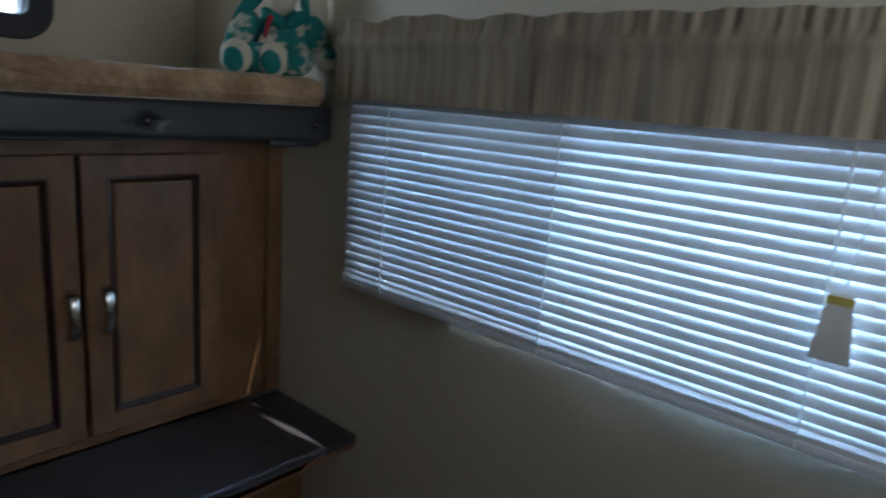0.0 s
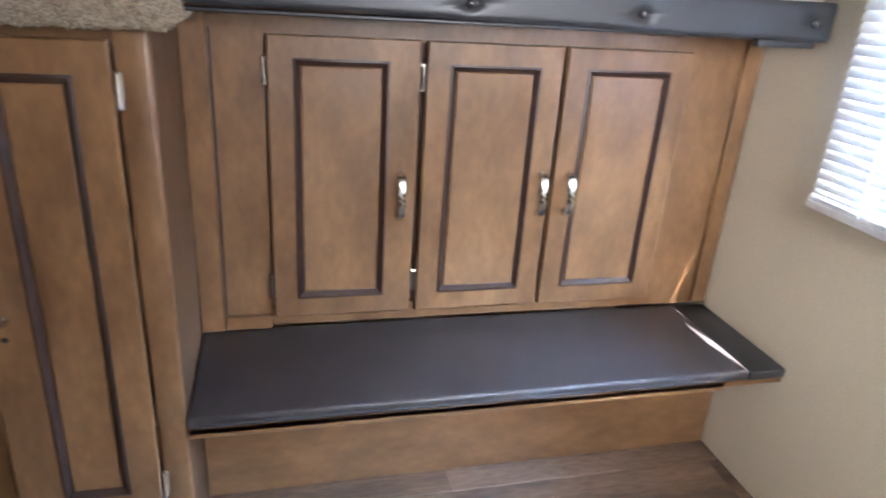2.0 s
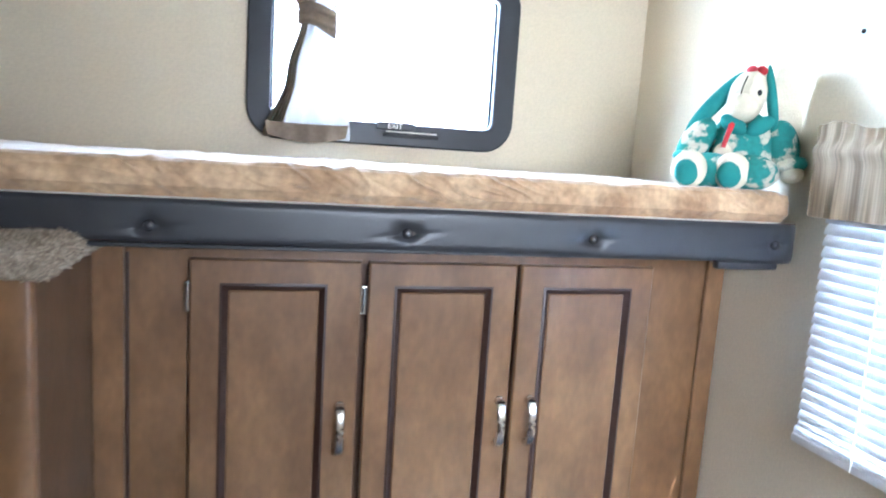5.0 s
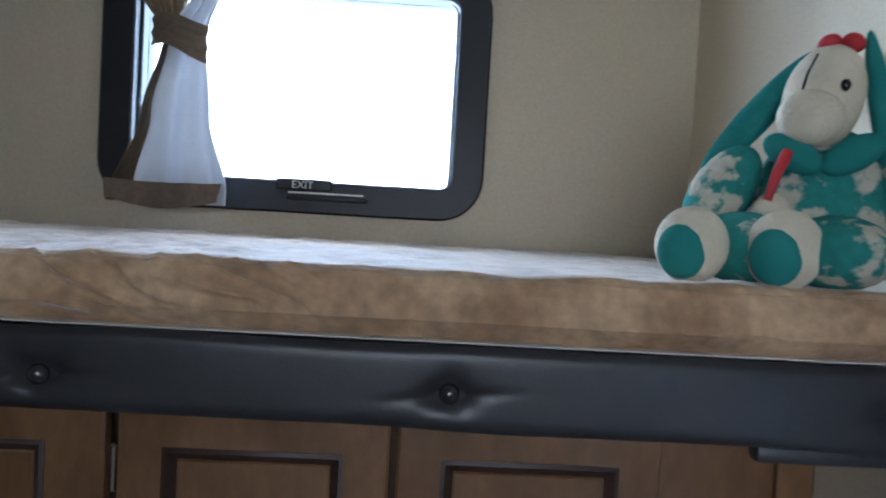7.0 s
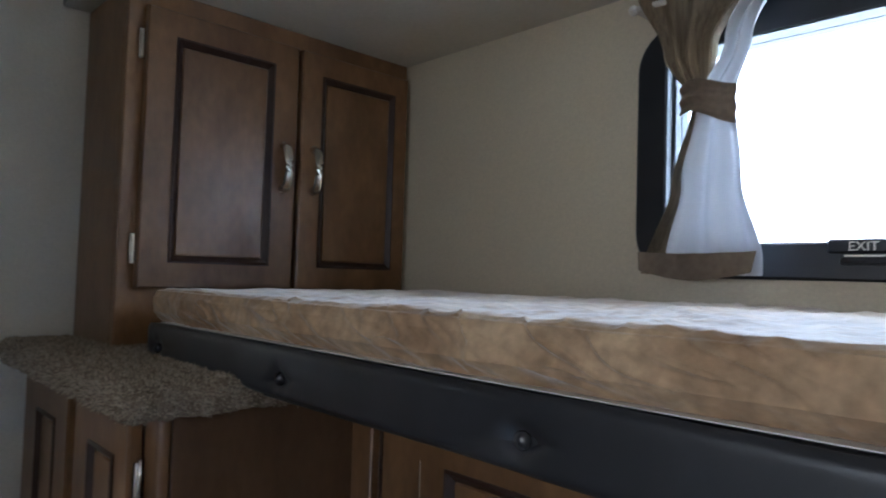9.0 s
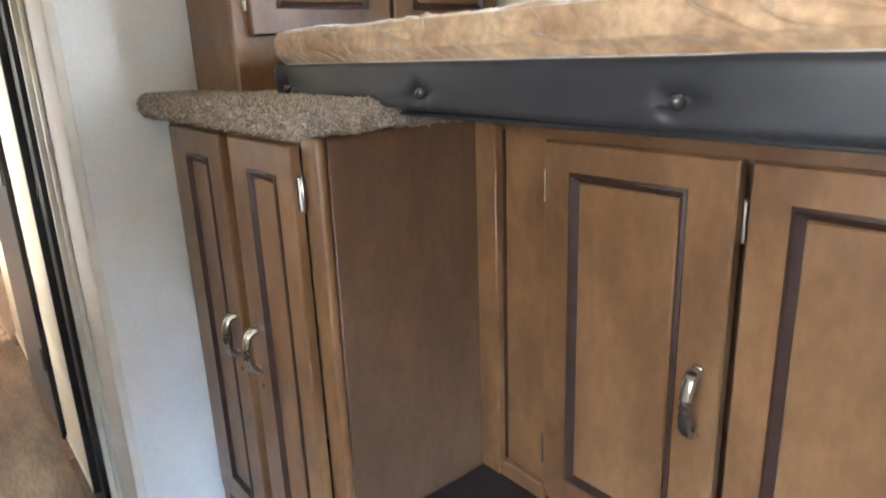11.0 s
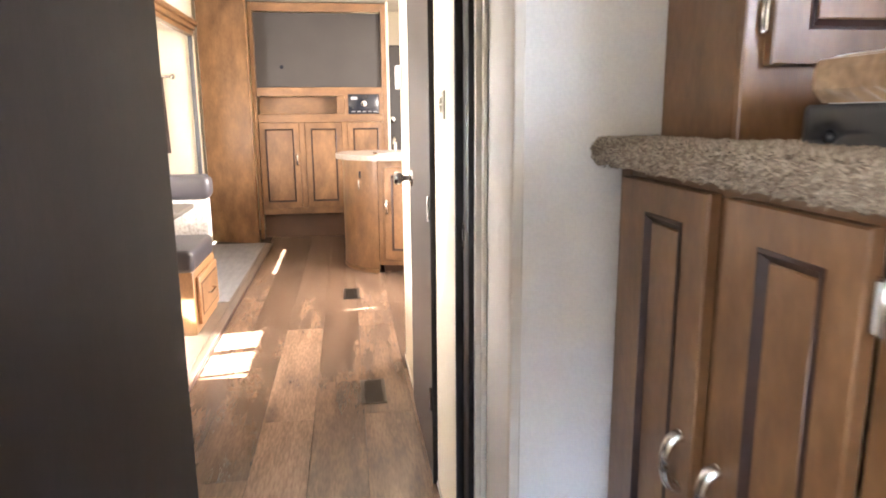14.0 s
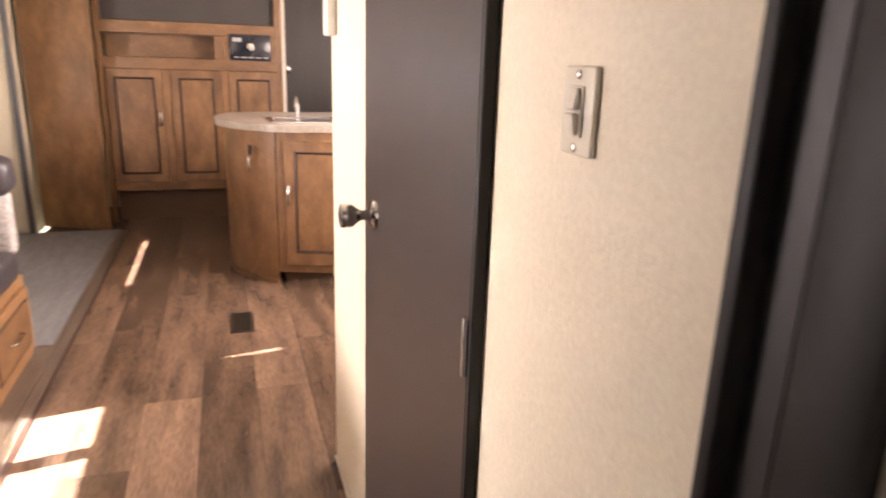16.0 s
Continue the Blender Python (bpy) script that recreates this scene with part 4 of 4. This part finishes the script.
for k, tilt in ((0, 12), (1, -12)):
    part("rocker", box_bm(-0.0085, 0.0085, -0.0035, 0.003, -0.0095, 0.0095, 0.0025, 2), PLASTIC_IVORY, switch, m=pose(SX, -0.5955, 1.2305 + 0.021 * k, tilt, 0, 0))
for sz in (1.210, 1.272):
    part("screw", ball_bm((SX, -0.5912, sz), (0.0045, 0.002, 0.0045), 10), NICKEL, switch)
thermostat = thing("thermostat", "small ivory thermostat on the hallway wall", "thermostat")
part("case", box_bm(-4.085, -4.01, -0.612, -0.5852, 1.335, 1.440, 0.006, 2), WHITE_PLASTIC, thermostat)


# ---------------------------------------------------------------- floor registers
def register(x0, x1, y0, y1):
    v = thing("floor_vent", "bronze metal floor register let into the planks", "floor vent", group="floor registers")
    part("frame", box_bm(x0, x1, y0, y1, 0.0002, 0.005, 0.001, 1), VENT, v)
    n = 12
    for i in range(n):
        x = x0 + 0.02 + (x1 - x0 - 0.04) * i / (n - 1)
        part("slat", box_bm(x - 0.003, x + 0.003, y0 + 0.016, y1 - 0.016, 0.0052, 0.008), VENT, v)
    return v


register(-3.82, -3.56, -0.825, -0.715)
register(-5.52, -5.26, -0.905, -0.795)

# ---------------------------------------------------------------- entertainment wall, local -y looks along the world's +x
EX = -7.686
ent = thing("entertainment_cabinet", "brown maple entertainment wall with a dark television recess", "cabinet", pose(EX - 0.02, 0, 0, 0, 0, 90))
E0, E1 = -1.735, -0.430
for name, a0, a1, c0, c1 in (("stile", E0, -1.698, 0.0, 2.28), ("stile", -0.475, E1, 0.0, 2.28)):
    part(name, box_bm(a0, a1, -0.02, 0.0, c0, c1, 0.002, 1), WOOD, ent)
for c0, c1 in ((2.20, 2.28), (1.408, 1.492), (1.158, 1.236), (0.245, 0.312)):
    part("rail", box_bm(-1.697, -0.476, -0.02, 0.0, c0, c1, 0.002, 1), WOOD_H, ent)
part("shelf_post", box_bm(-0.925, -0.850, -0.02, 0.0, 1.237, 1.407, 0.002, 1), WOOD, ent)
part("tv_backing", box_bm(-1.697, -0.476, 0.06, 0.075, 1.493, 2.199), TV_PANEL, ent, "dark brown backing board of the television recess")
part("cable_hole", ball_bm((-1.45, 0.059, 1.690), (0.018, 0.003, 0.018), 12), STEREO, ent)
for a in (-1.70, -0.479):
    part("recess_side", box_bm(a, a + 0.003, 0.001, 0.06, 1.493, 2.199), WOOD, ent)
part("shelf_back", box_bm(-1.697, -0.926, 0.20, 0.21, 1.237, 1.407), WOOD_H, ent)
part("shelf_floor", box_bm(-1.697, -0.926, 0.0, 0.20, 1.222, 1.236), WOOD_H, ent)
part("stereo_panel", box_bm(-0.849, -0.476, -0.015, 0.0, 1.237, 1.407), WOOD_H, ent)
part("door_backing", box_bm(-1.697, -0.476, 0.001, 0.012, 0.313, 1.157), KICK_SHADE, ent)
for x0, x1 in ((-1.692, -1.306), (-1.248, -0.887), (-0.832, -0.470)):
    cab_door(ent, x0, x1, 0.313, 1.153, -0.032, x0 + 0.060, x1 - 0.060, 0.378, 1.090, (x1 - 0.028 if x0 < -1.5 else x0 + 0.028, 0.79) if x0 < -1.2 and x0 < -1.5 else None)
part("kick_board", box_bm(-1.697, -0.476, 0.08, 0.09, 0.0, 0.244), KICK_SHADE, ent)
stiles = ((-1.305, -1.249), (-0.886, -0.833))
for a0, a1 in stiles:
    part("stile", box_bm(a0, a1, -0.0195, 0.0, 0.313, 1.157, 0.002, 1), WOOD, ent)
stereo = thing("stereo_unit", "black stereo unit with a silver dial set in the cabinet", "stereo", pose(EX - 0.02, 0, 0, 0, 0, 90))
part("face", box_bm(-0.812, -0.515, -0.035, -0.0155, 1.238, 1.422, 0.005, 2), STEREO, stereo)
part("bezel", ring_bm(-0.818, -0.509, 1.232, 1.428, 0.008, -0.030, -0.0156), GROOVE, stereo)
part("dial", tube_bm([(-0.660, -0.0355, 1.335), (-0.660, -0.048, 1.335), (-0.660, -0.050, 1.335)], [0.030, 0.028, 0.016], 18), CHROME, stereo)
for k in range(5):
    part("key", box_bm(-0.785 + 0.054 * k, -0.748 + 0.054 * k, -0.0375, -0.0352, 1.252, 1.262), TRIM_GREY, stereo)
part("display", box_bm(-0.790, -0.725, -0.0365, -0.0352, 1.372, 1.400), TRIM_GREY, stereo)
tall = thing("tall_side_panel", "tall brown maple panel beside the entertainment wall", "panel", pose(-7.55, -1.955, 0, 0, 0, 65))
part("panel", box_bm(-0.265, 0.240, -0.012, 0.012, 0.0, 2.29, 0.002, 1), WOOD, tall)
part("edge_strip", box_bm(0.2405, 0.262, -0.014, 0.012, 0.0, 2.29, 0.003, 2), WOOD, tall)
post = thing("slide_trim_post", "dark grey metal trim post at the slide-out edge", "trim")
part("post", box_bm(-7.418, -7.385, -2.232, -2.196, 0.0, 2.05, 0.004, 2), POST, post)
cornice = thing("slide_cornice", "dark maple crown cornice over the slide-out opening", "cornice")
for dz, dy in ((0, 0), (0.045, 0.02), (0.085, 0.045)):
    part("moulding", box_bm(-7.38, -3.12, -2.235, -2.175 + dy, 1.93 + dz, 1.972 + dz, 0.008, 2), WOOD_H, cornice)

far_door = tagged(thing("door_front", "dark brown flat door at the front of the trailer, closed", "door", pose(-8.29, 0, 0, 0, 0, 90)), kind="structure")
part("leaf", box_bm(-0.40, 0.22, -0.03, -0.001, 0.0, 1.95, 0.003, 1), DOOR_BROWN, far_door)
part("casing", box_bm(-0.455, -0.401, -0.04, -0.001, 0.0, 2.0, 0.004, 2), TRIM_CREAM, far_door)
part("casing", box_bm(0.221, 0.275, -0.04, -0.001, 0.0, 2.0, 0.004, 2), TRIM_CREAM, far_door)
door_knob(far_door, pose(-0.34, -0.03, 1.17))
structure("trim_ent", box_bm(-7.72, -7.69, -0.428, -0.400, 0.0, 2.3, 0.004, 1), TRIM_CREAM, "cream trim beside the entertainment wall", "trim")

# ---------------------------------------------------------------- island
isl = thing("kitchen_island", "maple kitchen island with a rounded end and a door", "island")


def bow(u):
    """Plan of the island's outline seen from the hall, from the seam to the far side."""
    p0, p1, p2, p3 = Vector((-5.965, -0.625)), Vector((-6.10, -0.86)), Vector((-6.42, -0.98)), Vector((-6.72, -0.80))
    return (1 - u) ** 3 * p0 + 3 * u * (1 - u) ** 2 * p1 + 3 * u * u * (1 - u) * p2 + u ** 3 * p3


part("bowed_end", sheet_bm(lambda u, v: (*bow(u), 0.03 + 0.85 * v), 30, 2, 0.012), WOOD, isl)
part("end_base", sheet_bm(lambda u, v: (*(bow(u) + Vector((-0.002, -0.006))), 0.0 + 0.028 * v), 30, 1, 0.010), WOOD_H, isl, "thin base bead")
part("body", box_bm(-6.68, -5.975, -0.60, 0.20, 0.09, 0.878), WOOD, isl)
part("toe_kick", box_bm(-6.66, -6.02, -0.58, 0.18, 0.0, 0.09), KICK_SHADE, isl)
FR = pose(-5.962, -0.62, 0, 0, 0, 72)
part("front_frame", box_frame(0.0, 0.55, 0.07, 0.878, 0.03, 0.50, 0.10, 0.82, 0.0, 0.015), WOOD, isl, m=FR)
part("front_panel", box_bm(0.028, 0.50, 0.004, 0.012, 0.10, 0.82), WOOD, isl, m=FR)
cab = part("door", box_frame(0.05, 0.42, 0.12, 0.83, 0.105, 0.365, 0.19, 0.775, -0.02, -0.001), WOOD, isl, m=FR)
part("moulding", moulding_bm(0.105, 0.365, 0.19, 0.775, -0.02), GROOVE, cab, "dark glazed moulding")
part("panel", panel_bm(0.1205, 0.3495, 0.2055, 0.7595, -0.02), WOOD, cab)
arch_pull(cab, 0.074, 0.53, -0.02)
part("bottle_opener", box_bm(-6.03, -5.99, -0.765, -0.748, 0.745, 0.80, 0.004, 1), STEREO, isl, "black wall bottle opener")
part("bottle_opener_tab", box_bm(-6.022, -6.0, -0.772, -0.760, 0.655, 0.735, 0.005, 2), CHROME, isl, "chrome opener tab")
bm = bmesh.new()
out = []
for i in range(33):
    q = bow(i / 32)
    c = Vector((-6.30, -0.40))
    d = (q - c).normalized()
    out.append(q + d * 0.055)
poly = [Vector((-5.90, 0.24)), Vector((-5.87, -0.55))] + out + [Vector((-6.80, -0.60)), Vector((-6.80, 0.24))]
lo = [bm.verts.new((p.x, p.y, 0.880)) for p in poly]
hi = [bm.verts.new((p.x, p.y, 0.918)) for p in poly]
bm.faces.new(lo[::-1])
bm.faces.new(hi)
for i in range(len(poly)):
    j = (i + 1) % len(poly)
    bm.faces.new((lo[i], lo[j], hi[j], hi[i]))
bmesh.ops.recalc_face_normals(bm, faces=bm.faces)
tagged(part("island_worktop", bm, COUNTER), "speckled laminate worktop with a rounded end", "worktop")
sink = thing("kitchen_sink", "stainless steel sink rim set in the island worktop", "sink")
part("rim", ring_bm(-0.17, 0.17, -0.20, 0.20, 0.028, -0.006, 0.001), CHROME, sink, m=pose(-6.17, -0.44, 0.9195, -90, 0, 0))
# Flat sheet; the basin's inner shade is put into its colour.
part("basin", box_bm(-6.311, -6.029, -0.61, -0.27, 0.9185, 0.9205), STEEL_DARK, sink, "shaded steel basin")

tap = thing("kitchen_tap", "small chrome kitchen tap on the island", "tap")
part("body", tube_bm([(-6.42, -0.45, 0.919), (-6.42, -0.45, 1.0)], 0.014, 12), CHROME, tap)
part("spout", tube_bm([(-6.42, -0.45, 1.0), (-6.37, -0.46, 1.04), (-6.30, -0.47, 1.02), (-6.28, -0.475, 0.985)], 0.009, 10), CHROME, tap)


# ---------------------------------------------------------------- dinette
def dinette(m, label):
    """A booth seat: base, cushion and back; local x runs back, local y away from the aisle."""
    t = thing("booth_bench", label, "booth seat", m, group="dinette benches")
    part("base", box_bm(0.0, 0.60, 0.0, 1.25, 0.012, 0.375, 0.003, 1), SUNLIT_WOOD, t)
    part("cushion", box_bm(-0.05, 0.52, -0.02, 1.25, 0.378, 0.505, 0.035, 4), SEAT_GREY, t, "dark grey seat cushion")
    part("back_lower", box_bm(0.50, 0.60, -0.01, 1.25, 0.47, 0.735, 0.03, 4), PATTERN, t, "pale dotted back cushion")
    part("back_upper", box_bm(0.47, 0.64, -0.03, 1.26, 0.715, 0.87, 0.05, 4), SEAT_GREY, t, "dark grey head roll")
    d = part("drawer", box_bm(0.05, 0.56, -0.022, -0.001, 0.06, 0.335, 0.004, 1), SUNLIT_WOOD, t)
    part("drawer_panel", box_bm(0.10, 0.51, -0.026, -0.0225, 0.11, 0.285, 0.002, 1), WOOD_H, d)
    part("dark_line", box_bm(0.092, 0.518, -0.0245, -0.0222, 0.102, 0.293), GROOVE, d)
    part("handle", tube_bm([(0.24, -0.027, 0.20), (0.25, -0.045, 0.20), (0.36, -0.045, 0.20), (0.37, -0.027, 0.20)], 0.005, 8), NICKEL, d)
    return t


dinette(pose(-4.60, -1.715, 0, 0, 0, 180), "booth seat with dark grey cushions on a maple base")
dinette(pose(-3.78, -2.965, 0), "booth seat with dark grey cushions beside the hallway")
table = thing("dinette_table", "grey-brown laminate dinette table on a metal leg", "table")
part("tabletop", box_bm(-4.80, -3.60, -2.43, -1.72, 0.705, 0.735, 0.008, 2), TABLE, table)
part("leg", tube_bm([(-4.22, -2.1, 0.01), (-4.22, -2.1, 0.704)], 0.035, 16), NICKEL, table)
part("foot", tube_bm([(-4.22, -2.1, 0.010), (-4.22, -2.1, 0.025), (-4.22, -2.1, 0.04)], [0.13, 0.12, 0.05], 20), NICKEL, table)
cloth = thing("folded_napkin", "crumpled white napkin on the table", "napkin")
part("cloth", sheet_bm(lambda u, v: (-4.55 + 0.12 * u, -2.12 + 0.12 * v, 0.738 + 0.02 * abs(noise.noise((u * 3, v * 3, 1)))), 12, 12, 0.004), CORD, cloth)

# ---------------------------------------------------------------- sofa, pillows, small window with its curtains
sofa = thing("sofa", "dark grey vinyl sofa behind the dinette", "sofa")
part("seat", box_bm(-7.28, -5.45, -3.05, -2.42, 0.012, 0.45, 0.05, 3), SEAT_GREY, sofa)
part("backrest", box_bm(-7.28, -5.45, -3.09, -2.90, 0.452, 0.86, 0.06, 3), SEAT_GREY, sofa)


def pillow(name, c, size, m, mat, label, leaves=False):
    w, h, d = size
    t = thing(name, label, "pillow", Matrix.Translation(c) @ m)

    def f(u, v):
        th = 2 * math.pi * u
        ph = math.pi * (v - 0.5)
        s = lambda a, p: math.copysign(abs(a) ** p, a)
        return (d / 2 * math.sin(ph), w / 2 * s(math.cos(th), 0.55) * math.cos(ph) ** 0.35 if math.cos(ph) > 0 else 0,
                h / 2 * s(math.sin(th), 0.55) * math.cos(ph) ** 0.35 if math.cos(ph) > 0 else 0)
    bm = sheet_bm(f, 40, 20)
    bmesh.ops.remove_doubles(bm, verts=bm.verts, dist=1e-4)
    part("cover", bm, mat, t)
    if leaves:
        rr = random.Random(8)
        for k in range(20):
            y, z = rr.uniform(-0.4, 0.4) * w, rr.uniform(-0.4, 0.4) * h
            q = 1 - (abs(2 * y / w) ** 3.2 + abs(2 * z / h) ** 3.2) * 0.55
            x = d / 2 * max(0.15, q) ** 0.5
            part("leaf_print", ball_bm((x - 0.002, y, z), (0.006, 0.036, 0.020), 12, turn=Matrix.Rotation(rr.uniform(0, 3.1), 4, "X")), PILLOW_LEAF, t)
    return t


pillow("leaf_pillow", (-6.95, -2.66, 0.80), (0.50, 0.36, 0.16), pose(0, 0, 0, 0, -14, 8), PILLOW_A, "cream pillow printed with charcoal leaves", True)
pillow("satin_pillow", (-6.92, -3.02, 0.82), (0.40, 0.40, 0.16), pose(0, 0, 0, 12, -16, 14), PILLOW_B, "blue-grey satin pillow on the sofa")
small_win = tagged(thing("window_sofa", "small black framed window over the sofa", "window", pose(-7.42, 0, 0, 0, 0, 90)), kind="structure")
part("window_frame", rounded_ring(-3.03, -2.49, 0.94, 1.50, 0.04, 0.032, -0.012, -0.001), FRAME_BLACK, small_win)
pn = part("pane", box_bm(-3.0, -2.52, 0.03, 0.034, 0.97, 1.47), PANE, small_win, smooth=False)
pn.visible_shadow = False
small_cur = thing("sofa_curtains", "brown and tan tab curtains on a silver rod", "curtain", pose(-7.42, 0, 0, 0, 0, 90))
for x0, x1, mt in ((-3.14, -3.02, DRAPE), (-2.70, -2.61, TAN_CLOTH), (-2.63, -2.47, DRAPE)):
    part("panel", sheet_bm(lambda u, v, a=x0, b=x1: (a + (b - a) * u + 0.02 * (v * (1 if a > -2.7 else -0.2)), -0.05 - 0.014 * math.sin(u * 14), 1.57 - 0.68 * v), 30, 10, 0.002), mt, small_cur)
part("swag", sheet_bm(lambda u, v: (-3.0 + 0.46 * u, -0.045 - 0.006 * math.sin(u * 30), 1.57 - 0.075 * v), 40, 3, 0.002), DRAPE, small_cur)
part("rod", tube_bm([(-3.14, -0.06, 1.575), (-2.40, -0.06, 1.575)], 0.010, 10), CHROME, small_cur)
part("finial", ball_bm((-2.385, -0.06, 1.575), (0.024, 0.024, 0.030), 12), CHROME, small_cur)
din_win = tagged(thing("window_dinette", "wide dark framed window beside the dinette", "window"), kind="structure")
part("window_frame", ring_bm(-4.47, -3.34, 0.965, 1.34, 0.03, -3.098, -3.085), FRAME_BLACK, din_win)
for mx in (-4.03, -3.705):
    part("mullion", box_bm(mx - 0.012, mx + 0.012, -3.15, -3.11, 1.0, 1.32), FRAME_BLACK, din_win)
pn = part("pane", box_bm(-4.44, -3.37, -3.135, -3.131, 0.99, 1.32), PANE, din_win, smooth=False)
pn.visible_shadow = False
# Added sill and shade leave a slit that casts the floor's sun strip.
back_win = tagged(thing("window_sun_slit", "unseen shaded window added to pass a strip of sun", "window"), kind="structure")
part("window_sill", box_bm(-6.85, -5.80, -3.155, -3.098, 1.05, 1.094), WHITE_PLASTIC, back_win)
part("shade", box_bm(-6.86, -5.79, -3.175, -3.161, 1.155, 1.61), CEIL, back_win, "white roller shade")
wall_cab = thing("slide_wall_cabinet", "maple overhead cabinet with frosted glass doors", "cabinet", pose(-6.98, 0, 0, 0, 0, 90))
part("body", box_bm(-3.095, -2.795, 0.0, 0.40, 1.605, 1.925, 0.003, 1), WOOD_H, wall_cab)
part("light_rail", box_bm(-3.095, -2.785, -0.018, 0.40, 1.588, 1.6045, 0.003, 1), WOOD_H, wall_cab)
fg = material("frosted_glass", (0.42, 0.56, 0.56), 0.25, scale=4)
for a0, a1 in ((-3.092, -3.004), (-2.996, -2.800)):
    d = part("door", box_frame(a0, a1, 1.612, 1.915, a0 + 0.022, a1 - 0.030, 1.662, 1.862, -0.020, -0.001), WOOD, wall_cab)
    part("glass_panel", box_bm(a0 + 0.022, a1 - 0.030, -0.012, -0.006, 1.662, 1.862), fg, d, "frosted glass panel")
    arch_pull(d, a1 - 0.010 if a0 < -3.05 else a0 + 0.010, 1.750, -0.020)

# ---------------------------------------------------------------- made-up hedge, added to darken the gaps in the blind
def hedge_skin(u, v):
    y, a = -16 + 26 * u, math.pi * v
    n = 0.35 * noise.noise((y * 0.9, v * 3, 2.0)) + 0.22 * noise.noise((y * 3.1, v * 9, 5.0)) + 0.10 * noise.noise((y * 9, v * 24, 1.0))
    return (5.0 - (0.8 + n) * math.cos(a), y, -0.95 + (3.6 + n) * math.sin(a) ** 0.6 if 0 < v < 1 else -0.95)


hedge = tagged(part("hedge", sheet_bm(hedge_skin, 220, 40), HEDGE_BACKDROP), "made-up dark hedge added to darken the blind gaps", "hedge", kind="stuff")

# ---------------------------------------------------------------- slide-out floor
structure("floor_slide", box_bm(-7.42, -3.06, -3.10, -1.645, -0.05, 0.010), TAN_FLOOR, "tan wood-look slide-out floor", "floor")
# Grey sheet laid over the far part of the tan floor.
structure("floor_grey_sheet", box_bm(-7.40, -5.28, -2.40, -1.66, 0.0105, 0.014, 0.001, 1), GREY_SHEET, "thin grey sheet on the slide-out floor", "floor runner")
structure("trim_slide", box_bm(-7.40, -3.06, -1.644, -1.600, 0.0, 0.007, 0.002, 1), STRIP, "wooden slide-out edge strip", "trim")
structure("trim_slide_gap", box_bm(-7.40, -3.06, -1.599, -1.588, 0.0, 0.004), GROOVE, "dark gap along the slide-out", "trim")

# ---------------------------------------------------------------- plank floor, last
floor = structure("floor", box_bm(-8.3, 0.0, -2.16, 0.6, -0.06, -0.003), SEAM, "wood-look vinyl plank floor", "floor")
W, L = 0.205, 1.20
meshes = {}


def plank_mesh(l, w):
    key = (round(l, 3), round(w, 3))
    if key not in meshes:
        bm = box_bm(0.0006, l - 0.0006, 0.0006, w - 0.0006, -0.003, 0.0, 0.0006, 1)
        me = bpy.data.meshes.new("plank")
        bm.to_mesh(me)
        bm.free()
        me.materials.append(PLANK)
        meshes[key] = me
    return meshes[key]


row = 0
y = -1.635
while y < -0.02:
    w = W
    x = -8.29 - (0.61, 0.72, 1.16, 0.34, 1.18, 0.45, 0.15, 0.90)[row % 8]
    while x < -0.003:
        a, b = max(x, -8.29), min(x + L, -0.003)
        y1 = y + w
        if b - a > 0.02:
            ob = new("plank", plank_mesh(b - a, w))
            ob.parent = floor
            ob.matrix_basis = pose(a, y, 0)
        x += L
    y += W
    row += 1
part("planks_rest", box_bm(-2.39, -0.003, -2.155, -1.642, -0.003, 0.0), PLANK, floor)
part("planks_bath", box_bm(-8.29, -0.003, y, 0.59, -0.003, -0.0005), PLANK, floor)
